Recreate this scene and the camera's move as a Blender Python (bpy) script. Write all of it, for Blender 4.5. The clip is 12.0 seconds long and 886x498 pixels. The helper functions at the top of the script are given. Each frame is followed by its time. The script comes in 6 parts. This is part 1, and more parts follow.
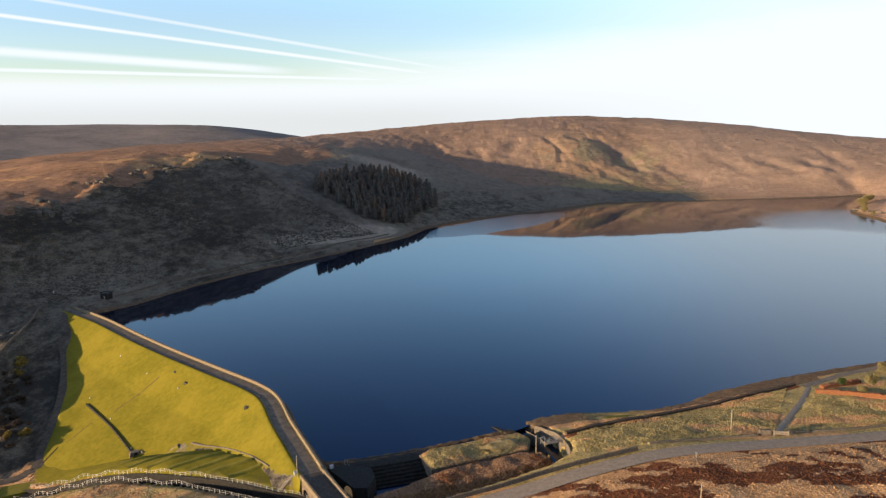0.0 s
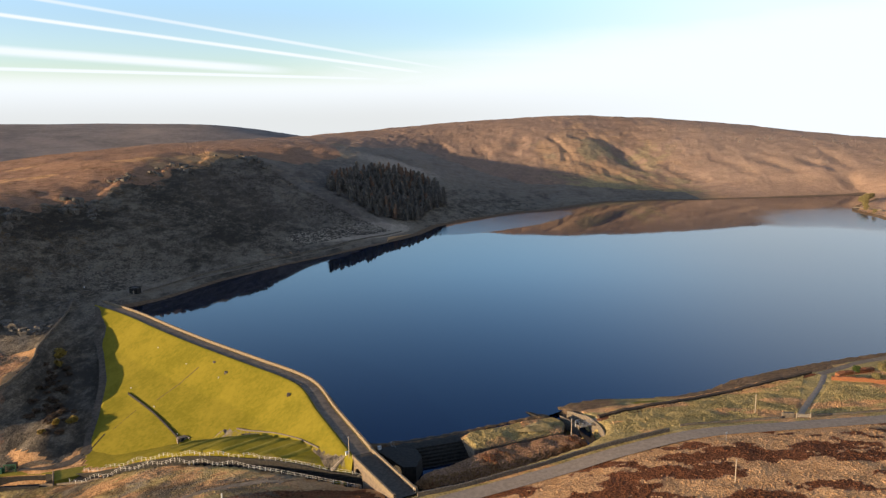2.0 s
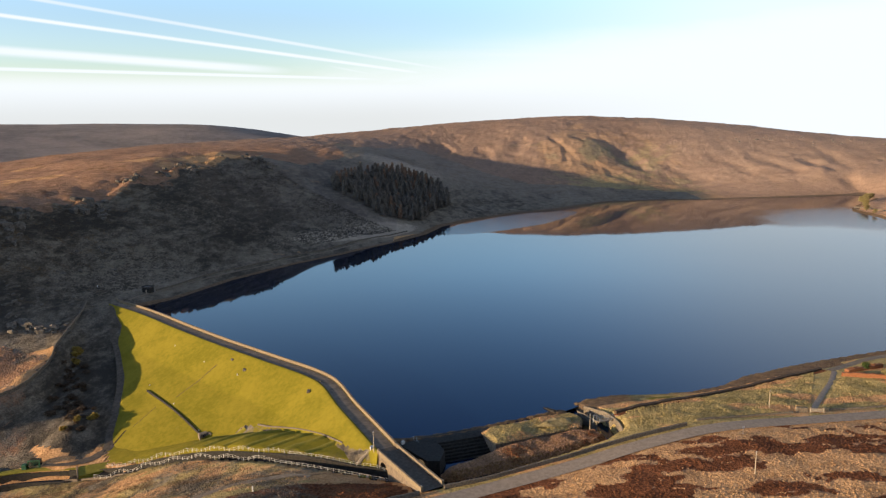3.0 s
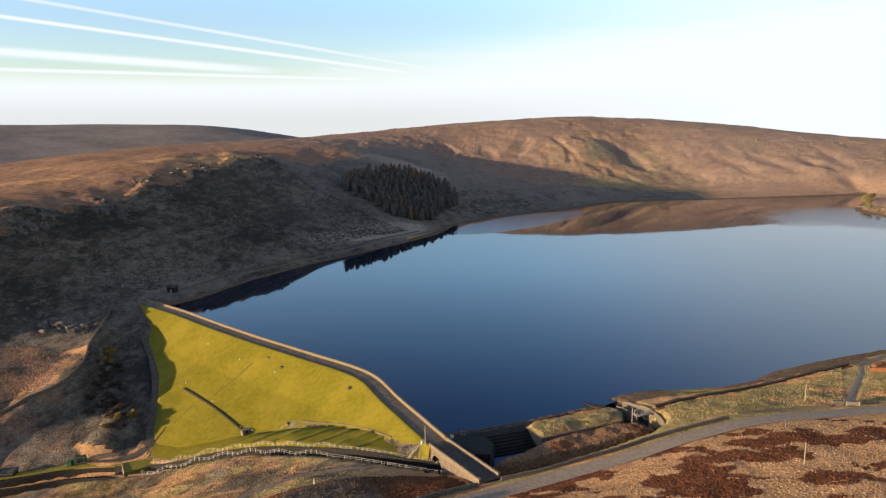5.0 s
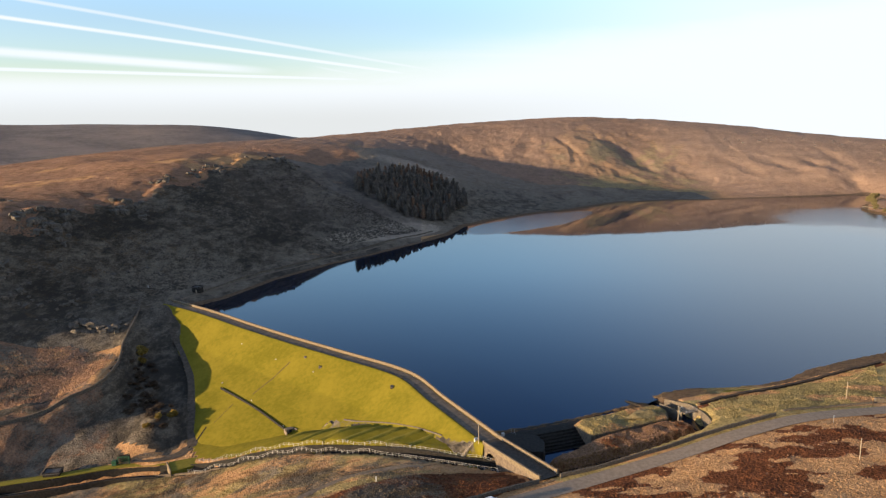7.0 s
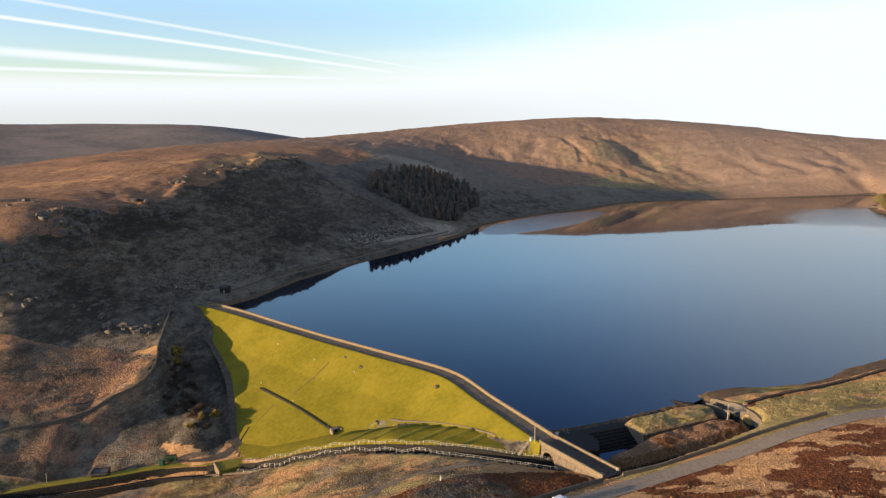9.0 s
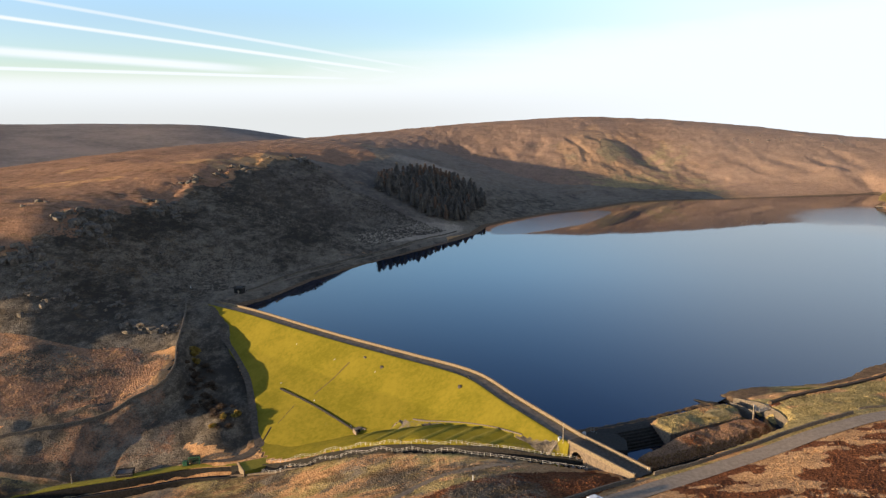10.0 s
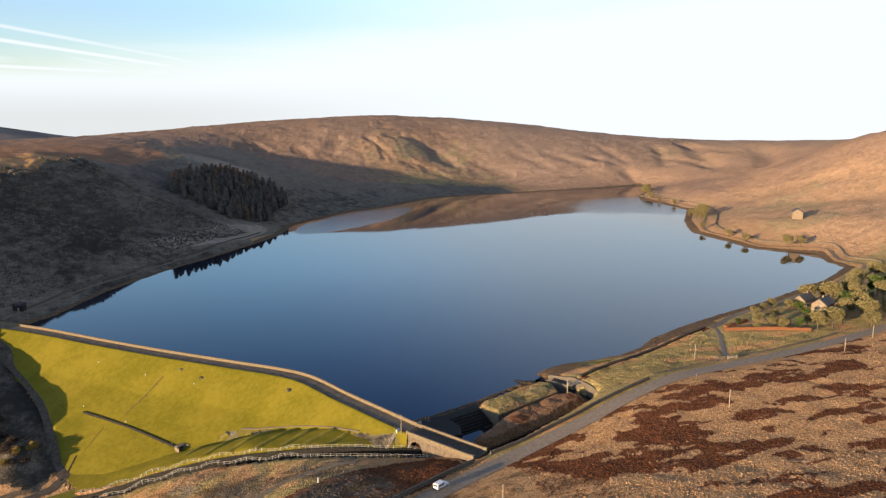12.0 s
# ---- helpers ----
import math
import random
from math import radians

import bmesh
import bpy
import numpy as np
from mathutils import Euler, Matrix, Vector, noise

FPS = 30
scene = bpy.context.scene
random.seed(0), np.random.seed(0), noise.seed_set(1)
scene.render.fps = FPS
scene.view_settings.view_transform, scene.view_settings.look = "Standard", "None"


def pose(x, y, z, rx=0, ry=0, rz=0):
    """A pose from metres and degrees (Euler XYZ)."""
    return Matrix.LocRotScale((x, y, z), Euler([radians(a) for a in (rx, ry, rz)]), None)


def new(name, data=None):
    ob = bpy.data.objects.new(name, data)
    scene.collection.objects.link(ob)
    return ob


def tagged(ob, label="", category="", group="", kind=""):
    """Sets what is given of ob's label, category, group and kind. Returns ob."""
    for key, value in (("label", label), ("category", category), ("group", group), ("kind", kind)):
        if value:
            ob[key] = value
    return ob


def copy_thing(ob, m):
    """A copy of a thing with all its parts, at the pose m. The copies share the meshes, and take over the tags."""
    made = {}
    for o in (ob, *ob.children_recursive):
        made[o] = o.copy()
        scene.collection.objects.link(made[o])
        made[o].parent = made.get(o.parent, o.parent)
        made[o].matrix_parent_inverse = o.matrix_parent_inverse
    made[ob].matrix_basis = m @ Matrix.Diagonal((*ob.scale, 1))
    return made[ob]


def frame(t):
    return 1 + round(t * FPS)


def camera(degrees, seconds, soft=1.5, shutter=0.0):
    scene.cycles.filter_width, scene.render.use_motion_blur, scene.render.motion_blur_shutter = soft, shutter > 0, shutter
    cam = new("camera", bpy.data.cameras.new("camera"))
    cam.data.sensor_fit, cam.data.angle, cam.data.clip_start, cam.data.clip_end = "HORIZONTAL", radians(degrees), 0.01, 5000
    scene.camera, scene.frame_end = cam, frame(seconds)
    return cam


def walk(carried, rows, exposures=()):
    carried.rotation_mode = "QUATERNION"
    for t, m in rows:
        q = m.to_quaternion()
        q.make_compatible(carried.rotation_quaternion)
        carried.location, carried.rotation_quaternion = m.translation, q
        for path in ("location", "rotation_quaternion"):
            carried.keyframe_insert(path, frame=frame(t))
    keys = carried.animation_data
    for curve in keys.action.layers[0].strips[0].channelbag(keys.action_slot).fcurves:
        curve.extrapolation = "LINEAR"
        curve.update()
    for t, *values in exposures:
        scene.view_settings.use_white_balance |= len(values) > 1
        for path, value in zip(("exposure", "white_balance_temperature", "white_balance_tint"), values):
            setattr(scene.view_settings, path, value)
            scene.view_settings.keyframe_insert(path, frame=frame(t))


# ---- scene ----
cam = camera(63.12, 12.0, 1.35)
PATH = [
    (0.0, pose(-0.00, -0.00, 105.00, 79.952, 0.673, -0.119)),
    (0.5, pose(-3.67, -3.34, 105.03, 79.969, 0.698, -0.196)),
    (1.0, pose(-7.33, -6.67, 105.07, 79.986, 0.698, -0.275)),
    (1.5, pose(-11.05, -9.82, 105.08, 79.947, 0.652, -0.349)),
    (2.0, pose(-14.76, -12.62, 105.28, 79.900, 0.644, -0.434)),
    (2.5, pose(-18.74, -15.21, 105.45, 79.903, 0.635, -0.550)),
    (3.0, pose(-23.03, -17.26, 105.63, 79.912, 0.628, -0.698)),
    (5.0, pose(-41.60, -22.55, 106.19, 79.939, 0.625, -1.315)),
    (5.5, pose(-46.42, -23.36, 106.40, 79.939, 0.614, -1.471)),
    (6.0, pose(-51.37, -24.00, 106.65, 79.934, 0.613, -1.622)),
    (6.5, pose(-56.31, -24.52, 106.84, 79.927, 0.600, -1.777)),
    (7.0, pose(-61.33, -24.88, 106.99, 79.937, 0.599, -1.891)),
    (9.0, pose(-81.84, -25.83, 107.84, 79.914, 0.524, -2.324)),
    (9.5, pose(-87.01, -25.88, 108.13, 79.889, 0.539, -2.416)),
    (10.0, pose(-91.81, -25.88, 108.30, 79.876, 0.587, -2.477)),
    (10.5, pose(-95.78, -25.75, 108.27, 79.849, 0.559, -4.748)),
    (11.0, pose(-99.17, -25.54, 108.20, 79.740, 0.577, -9.750)),
    (11.5, pose(-101.62, -25.21, 108.19, 79.644, 0.391, -14.681)),
    (12.0, pose(-103.57, -24.64, 108.15, 79.620, 0.230, -18.864)),
]
walk(cam, PATH)

# ---- light ----
SUN_TO = Vector((0.928, 0.372, -0.114)).normalized()
sun = new("sun", bpy.data.lights.new("sun", "SUN"))
sun.data.energy, sun.data.angle, sun.data.color = 5.0, radians(0.6), (1.0, 0.74, 0.46)
sun.rotation_mode = "QUATERNION"
sun.rotation_quaternion = SUN_TO.to_track_quat("-Z", "Y")


def make_world():
    w = bpy.data.worlds.new("sky")
    scene.world = w
    w.use_nodes = True
    nt = w.node_tree
    nt.nodes.clear()
    n, ln = nt.nodes.new, nt.links.new

    def mth(op, a, b=None, c=None):
        m = n("ShaderNodeMath")
        m.operation = op
        for k, v in enumerate((a, b, c)):
            if v is None:
                continue
            if isinstance(v, (int, float)):
                m.inputs[k].default_value = v
            else:
                ln(v, m.inputs[k])
        return m.outputs[0]

    def ramp(v, a, b):
        m = n("ShaderNodeMapRange")
        m.interpolation_type = "SMOOTHSTEP"
        ln(v, m.inputs[0])
        m.inputs[1].default_value, m.inputs[2].default_value = a, b
        return m.outputs[0]

    sky = n("ShaderNodeTexSky")
    sky.sky_type, sky.sun_disc = "NISHITA", False
    sky.sun_elevation, sky.sun_rotation = radians(SUN_EL), math.atan2(-SUN_TO.x, -SUN_TO.y)
    sky.air_density, sky.dust_density, sky.ozone_density = 1.0, 0.6, 1.6
    tc = n("ShaderNodeTexCoord")
    sep = n("ShaderNodeSeparateXYZ")
    ln(tc.outputs["Generated"], sep.inputs[0])
    x, y, z = sep.outputs
    zc = mth("MAXIMUM", z, 0.015)
    # the cloud layer seen as a flat sheet high above
    u, v = mth("DIVIDE", x, mth("ADD", zc, 0.06)), mth("DIVIDE", y, mth("ADD", zc, 0.06))
    com = n("ShaderNodeCombineXYZ")
    ln(u, com.inputs[0]); ln(v, com.inputs[1])
    nz = n("ShaderNodeTexNoise")
    nz.inputs["Scale"].default_value, nz.inputs["Detail"].default_value, nz.inputs["Roughness"].default_value = 0.35, 6, 0.6
    nz.inputs["Distortion"].default_value = 0.6
    ln(com.outputs[0], nz.inputs["Vector"])
    # thin cirrus thickens low down and to the right
    height = mth("SUBTRACT", z, mth("MULTIPLY", x, 0.14))
    wisp = mth("MULTIPLY", mth("SUBTRACT", nz.outputs[0], 0.5), 0.07)
    veil = mth("MAXIMUM", ramp(mth("ADD", height, wisp), 0.115, 0.035), ramp(z, 0.072, 0.04))
    thin = mth("MULTIPLY", ramp(mth("SUBTRACT", z, mth("MULTIPLY", x, 0.5)), 0.34, -0.1), mth("MULTIPLY", ramp(x, 0.0, 0.45), 0.7))
    veil = mth("MAXIMUM", veil, thin)
    # contrails lie in planes through the eye
    trails = None
    for (nx, ny, nzz), wide, amount, x0, x1, start in TRAILS:
        dot = mth("ADD", mth("ADD", mth("MULTIPLY", x, nx), mth("MULTIPLY", y, ny)), mth("MULTIPLY", z, nzz))
        band = ramp(mth("ABSOLUTE", dot), wide, wide * 0.15)
        ends = mth("MULTIPLY", mth("MULTIPLY", ramp(x, x1, x0), ramp(x, start - 0.03, start + 0.02)), amount)
        soft = mth("MULTIPLY", mth("MULTIPLY", band, ends), mth("ADD", 0.6, nz.outputs[0]))
        trails = soft if trails is None else mth("MAXIMUM", trails, soft)
    cloud = mth("MINIMUM", mth("MAXIMUM", veil, trails), 1.0)
    tint = n("ShaderNodeMix")
    tint.data_type, tint.blend_type = "RGBA", "MIX"
    ln(cloud, tint.inputs["Factor"])
    gain = n("ShaderNodeMix")
    gain.data_type, gain.blend_type = "RGBA", "MULTIPLY"
    gain.inputs["Factor"].default_value = 1.0
    ln(sky.outputs[0], gain.inputs["A"])
    rise = n("ShaderNodeMix")
    rise.data_type = "RGBA"
    ln(ramp(z, 0.17, 0.5), rise.inputs["Factor"])
    rim = n("ShaderNodeMix")
    rim.data_type = "RGBA"
    ln(ramp(z, 0.12, 0.22), rim.inputs["Factor"])
    rim.inputs["A"].default_value, rim.inputs["B"].default_value = SKY_RIM, SKY_LOW
    ln(rim.outputs["Result"], rise.inputs["A"])
    rise.inputs["B"].default_value = SKY_HIGH
    crown = n("ShaderNodeMix")
    crown.data_type = "RGBA"
    ln(ramp(z, 0.5, 0.8), crown.inputs["Factor"])
    ln(rise.outputs["Result"], crown.inputs["A"])
    crown.inputs["B"].default_value = SKY_TOP
    ln(crown.outputs["Result"], gain.inputs["B"])
    ln(gain.outputs["Result"], tint.inputs["A"])
    grey = n("ShaderNodeMix")
    grey.data_type = "RGBA"
    ln(mth("MULTIPLY", ramp(z, 0.055, 0.0), ramp(x, 0.45, -0.1)), grey.inputs["Factor"])
    grey.inputs["A"].default_value, grey.inputs["B"].default_value = CLOUD, HORIZON
    ln(grey.outputs["Result"], tint.inputs["B"])
    bg = n("ShaderNodeBackground")
    bg.inputs["Strength"].default_value = SKY_STRENGTH
    ln(tint.outputs["Result"], bg.inputs[0])
    out = n("ShaderNodeOutputWorld")
    ln(bg.outputs[0], out.inputs[0])


SUN_EL = 6.5
SKY_STRENGTH = 0.12
SKY_LOW, SKY_HIGH, SKY_TOP = (1.5, 1.75, 2.2, 1), (0.52, 0.75, 1.36, 1), (1.75, 1.28, 1.06, 1)
SKY_RIM = (1.13, 1.21, 1.6, 1)
CLOUD, HORIZON = (3.78, 4.0, 4.2, 1), (3.15, 3.25, 3.28, 1)
# each contrail: plane, half width, strength, where it fades out and where it starts
TRAILS = (((0.143, -0.0604, 0.9879), 0.0034, 0.9, -0.05, 0.03, -2), ((0.1735, -0.0698, 0.9824), 0.0032, 0.6, 0.03, 0.1, -2),
          ((0.0798, -0.0518, 0.9955), 0.008, 0.85, -0.28, -0.14, -2), ((0.0367, -0.0532, 0.9979), 0.0034, 0.9, -0.12, 0.0, -2),
          ((0.1914, -0.0457, 0.9805), 0.003, 0.6, -0.09, -0.06, -0.13), ((-0.4117, -0.0105, 0.9113), 0.011, 0.7, 0.19, 0.225, 0.1))
make_world()
scene.view_settings.exposure = 1.08


# ---- small tools ----
def noise2(x, y, seed=0):
    """Smooth lattice noise in -1..1 for arrays."""
    xi, yi = np.floor(x), np.floor(y)
    fx, fy = x - xi, y - yi
    fx, fy = fx * fx * fx * (fx * (fx * 6 - 15) + 10), fy * fy * fy * (fy * (fy * 6 - 15) + 10)

    def h(a, b):
        v = np.sin(a * 127.1 + b * 311.7 + seed * 74.7) * 43758.5453
        return (v - np.floor(v)) * 2 - 1

    a, b, c, d = h(xi, yi), h(xi + 1, yi), h(xi, yi + 1), h(xi + 1, yi + 1)
    return (a + (b - a) * fx) * (1 - fy) + (c + (d - c) * fx) * fy


def fbm(x, y, size, octaves=4, seed=0, gain=0.5):
    v, amp, k = 0, 1.0, 1 / size
    for o in range(octaves):
        v = v + amp * noise2(x * k + 13.7 * o, y * k - 7.3 * o, seed + o)
        amp, k = amp * gain, k * 2.03
    return v


def step01(a, b, v):
    q = np.clip((v - a) / (b - a), 0, 1)
    return q * q * (3 - 2 * q)


def line_dist(px, py, line, closed=False):
    """Distance to a polyline, the running length at the nearest point and the side (left positive)."""
    pts = np.asarray(line, float)[:, :2]
    if closed:
        pts = np.vstack([pts, pts[:1]])
    best, along, side, run = np.full(px.shape, 1e9), np.zeros(px.shape), np.zeros(px.shape), 0.0
    for (ax, ay), (bx, by) in zip(pts[:-1], pts[1:]):
        dx, dy = bx - ax, by - ay
        L = math.hypot(dx, dy)
        q = np.clip(((px - ax) * dx + (py - ay) * dy) / (L * L), 0, 1)
        d = np.hypot(px - ax - q * dx, py - ay - q * dy)
        m = d < best
        best, along = np.where(m, d, best), np.where(m, run + q * L, along)
        side = np.where(m, np.sign(dx * (py - ay) - dy * (px - ax)), side)
        run += L
    return best, along, side


def inside(px, py, poly):
    r = np.zeros(px.shape, bool)
    n = len(poly)
    for k in range(n):
        (ax, ay), (bx, by) = poly[k][:2], poly[(k + 1) % n][:2]
        if ay == by:
            continue
        r ^= ((ay > py) != (by > py)) & (px < (bx - ax) * (py - ay) / (by - ay) + ax)
    return r


def smooth_line(line, step):
    """A Catmull-Rom curve through the points, cut at about even steps."""
    p = [Vector(q) for q in line]
    p = [p[0] * 2 - p[1]] + p + [p[-1] * 2 - p[-2]]
    out = []
    for k in range(1, len(p) - 2):
        a, b, c, d = p[k - 1:k + 3]
        m = max(1, round((c - b).length / step))
        for j in range(m):
            t = j / m
            out.append(0.5 * ((2 * b) + (c - a) * t + (2 * a - 5 * b + 4 * c - d) * t * t + (3 * b - a - 3 * c + d) * t ** 3))
    return out + [p[-2]]


# ---- materials ----
def material(name):
    m = bpy.data.materials.new(name)
    m.use_nodes = True
    nt = m.node_tree
    nt.nodes.clear()
    out, bsdf = nt.nodes.new("ShaderNodeOutputMaterial"), nt.nodes.new("ShaderNodeBsdfPrincipled")
    nt.links.new(bsdf.outputs[0], out.inputs[0])
    return m, nt, bsdf


class Net:
    """Short words for building node trees."""

    def __init__(self, nt):
        self.nt = nt
        tc = nt.nodes.new("ShaderNodeNewGeometry")
        self.pos, self.island = tc.outputs["Position"], tc.outputs["Random Per Island"]

    def put(self, socket, v):
        if isinstance(v, (int, float, tuple)):
            socket.default_value = v
        else:
            self.nt.links.new(v, socket)

    def noise(self, scale, detail=4, rough=0.55, stretch=(1, 1, 1), warp=0.0, vec=None):
        mp = self.nt.nodes.new("ShaderNodeMapping")
        mp.inputs["Scale"].default_value = stretch
        self.put(mp.inputs["Vector"], vec or self.pos)
        t = self.nt.nodes.new("ShaderNodeTexNoise")
        self.put(t.inputs["Vector"], mp.outputs[0])
        t.inputs["Scale"].default_value, t.inputs["Detail"].default_value = scale, detail
        t.inputs["Roughness"].default_value, t.inputs["Distortion"].default_value = rough, warp
        return t.outputs[0]

    def cells(self, scale, feature="F1"):
        t = self.nt.nodes.new("ShaderNodeTexVoronoi")
        t.feature = feature
        self.put(t.inputs["Vector"], self.pos)
        t.inputs["Scale"].default_value = scale
        return t.outputs["Distance"]

    def math(self, op, a, b=0.0):
        m = self.nt.nodes.new("ShaderNodeMath")
        m.operation = op
        self.put(m.inputs[0], a)
        self.put(m.inputs[1], b)
        return m.outputs[0]

    def span(self, v, a, b, c=0.0, d=1.0):
        m = self.nt.nodes.new("ShaderNodeMapRange")
        m.interpolation_type = "SMOOTHSTEP"
        self.put(m.inputs[0], v)
        for k, q in zip((1, 2, 3, 4), (a, b, c, d)):
            m.inputs[k].default_value = q
        return m.outputs[0]

    def mix(self, f, a, b, how="MIX"):
        m = self.nt.nodes.new("ShaderNodeMix")
        m.data_type, m.blend_type = "RGBA", how
        self.put(m.inputs["Factor"], f)
        for key, v in (("A", a), ("B", b)):
            self.put(m.inputs[key], (*v, 1) if isinstance(v, tuple) else v)
        return m.outputs["Result"]

    def attr(self, name):
        a = self.nt.nodes.new("ShaderNodeAttribute")
        a.attribute_name = name
        return a.outputs["Fac"]

    def bump(self, bsdf, height, distance, strength=1.0):
        b = self.nt.nodes.new("ShaderNodeBump")
        b.inputs["Distance"].default_value, b.inputs["Strength"].default_value = distance, strength
        self.put(b.inputs["Height"], height)
        self.put(bsdf.inputs["Normal"], b.outputs[0])


def plain(name, low, high, scale, rough=0.9, bump=0.02, metal=0.0, detail=5):
    """A mottled surface between two colours, with grain at two sizes."""
    m, nt, b = material(name)
    k = Net(nt)
    f = k.math("ADD", k.math("MULTIPLY", k.noise(scale, detail), 0.65), k.math("MULTIPLY", k.noise(scale * 7, 3), 0.35))
    k.put(b.inputs["Base Color"], k.mix(k.span(f, 0.32, 0.68), low, high))
    b.inputs["Roughness"].default_value, b.inputs["Metallic"].default_value = rough, metal
    b.inputs["Specular IOR Level"].default_value = 0.25
    if bump:
        k.bump(b, f, bump)
    return m


def moor_material():
    m, nt, b = material("moorland")
    k = Net(nt)
    big, mid, fine = k.noise(0.006, 5, 0.6), k.noise(0.045, 8, 0.68, warp=0.5), k.noise(1.2, 5, 0.75)
    tuft, lump = k.cells(1.5, "SMOOTH_F1"), k.noise(0.16, 7, 0.7)
    grain = k.math("ADD", k.math("MULTIPLY", fine, 0.6), k.math("MULTIPLY", tuft, 0.4))
    g = k.span(k.math("ADD", k.math("MULTIPLY", grain, 0.6), k.math("MULTIPLY", lump, 0.4)), 0.34, 0.6)
    tan = k.mix(g, (0.32, 0.168, 0.074), (0.57, 0.335, 0.16))
    rust = k.mix(g, (0.062, 0.025, 0.012), (0.205, 0.078, 0.034))
    olive = k.mix(g, (0.19, 0.145, 0.052), (0.42, 0.315, 0.135))
    # shade-side colour: the hill's shade is deepened in it, broken by streaks of pale grass
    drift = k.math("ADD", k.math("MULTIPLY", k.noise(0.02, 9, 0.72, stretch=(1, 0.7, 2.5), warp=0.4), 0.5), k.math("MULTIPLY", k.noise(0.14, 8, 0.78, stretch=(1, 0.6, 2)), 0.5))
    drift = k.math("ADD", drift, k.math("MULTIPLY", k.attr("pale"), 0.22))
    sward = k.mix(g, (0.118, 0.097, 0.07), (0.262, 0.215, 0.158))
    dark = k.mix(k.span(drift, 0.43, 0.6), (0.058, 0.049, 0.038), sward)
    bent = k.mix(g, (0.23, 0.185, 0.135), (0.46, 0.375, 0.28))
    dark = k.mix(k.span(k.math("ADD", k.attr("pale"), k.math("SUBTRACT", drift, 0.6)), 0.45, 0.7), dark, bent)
    col = tan
    edge = k.math("ADD", k.math("MULTIPLY", k.math("SUBTRACT", mid, 0.5), 1.2), k.math("MULTIPLY", k.math("SUBTRACT", fine, 0.5), 0.5))
    russet = k.mix(g, (0.155, 0.084, 0.05), (0.355, 0.205, 0.124))
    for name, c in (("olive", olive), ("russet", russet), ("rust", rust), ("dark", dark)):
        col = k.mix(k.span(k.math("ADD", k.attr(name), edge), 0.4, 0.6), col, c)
    # scattered rushes and peaty hollows
    rush = k.math("MULTIPLY", k.span(k.noise(0.05, 10, 0.8, stretch=(0.8, 1.8, 2), warp=0.4), 0.515, 0.6), k.span(k.attr("wet"), 0.0, 1.0, 0.0, 0.8))
    col = k.mix(rush, col, k.mix(g, (0.075, 0.046, 0.022), (0.15, 0.095, 0.045)))
    # pale grass colour that stands in for haze and stronger sun on far slopes
    col = k.mix(k.attr("sun_haze"), col, k.mix(g, (0.34, 0.222, 0.145), (0.54, 0.36, 0.242)))
    green = k.mix(k.span(k.math("ADD", k.math("MULTIPLY", k.noise(0.05, 6, 0.6), 0.5), k.math("MULTIPLY", k.noise(0.5, 6, 0.75), 0.5)), 0.36, 0.64), (0.135, 0.118, 0.011), (0.215, 0.17, 0.02))
    col = k.mix(k.span(k.math("ADD", k.attr("green"), k.math("MULTIPLY", edge, 0.5)), 0.42, 0.58), col, green)
    bare = k.mix(k.span(k.noise(0.5, 6, 0.7), 0.3, 0.7), (0.10, 0.066, 0.04), (0.19, 0.128, 0.076))
    col = k.mix(k.span(k.math("ADD", k.attr("bare"), k.math("MULTIPLY", edge, 0.3)), 0.42, 0.58), col, bare)
    # grey tone that puts distance haze into the colour of the far hills
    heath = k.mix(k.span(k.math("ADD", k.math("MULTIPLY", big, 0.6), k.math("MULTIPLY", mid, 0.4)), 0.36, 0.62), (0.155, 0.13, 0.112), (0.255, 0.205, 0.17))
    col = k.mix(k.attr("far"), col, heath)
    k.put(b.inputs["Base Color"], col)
    b.inputs["Roughness"].default_value = 1.0
    b.inputs["Specular IOR Level"].default_value = 0.05
    calm = k.span(k.attr("green"), 0.05, 0.4, 1.0, 0.05)
    relief = k.math("ADD", grain, k.math("ADD", k.math("MULTIPLY", mid, 2.0), k.math("MULTIPLY", lump, 2.2)))
    k.bump(b, k.math("MULTIPLY", relief, calm), 1.0, 0.8)
    return m


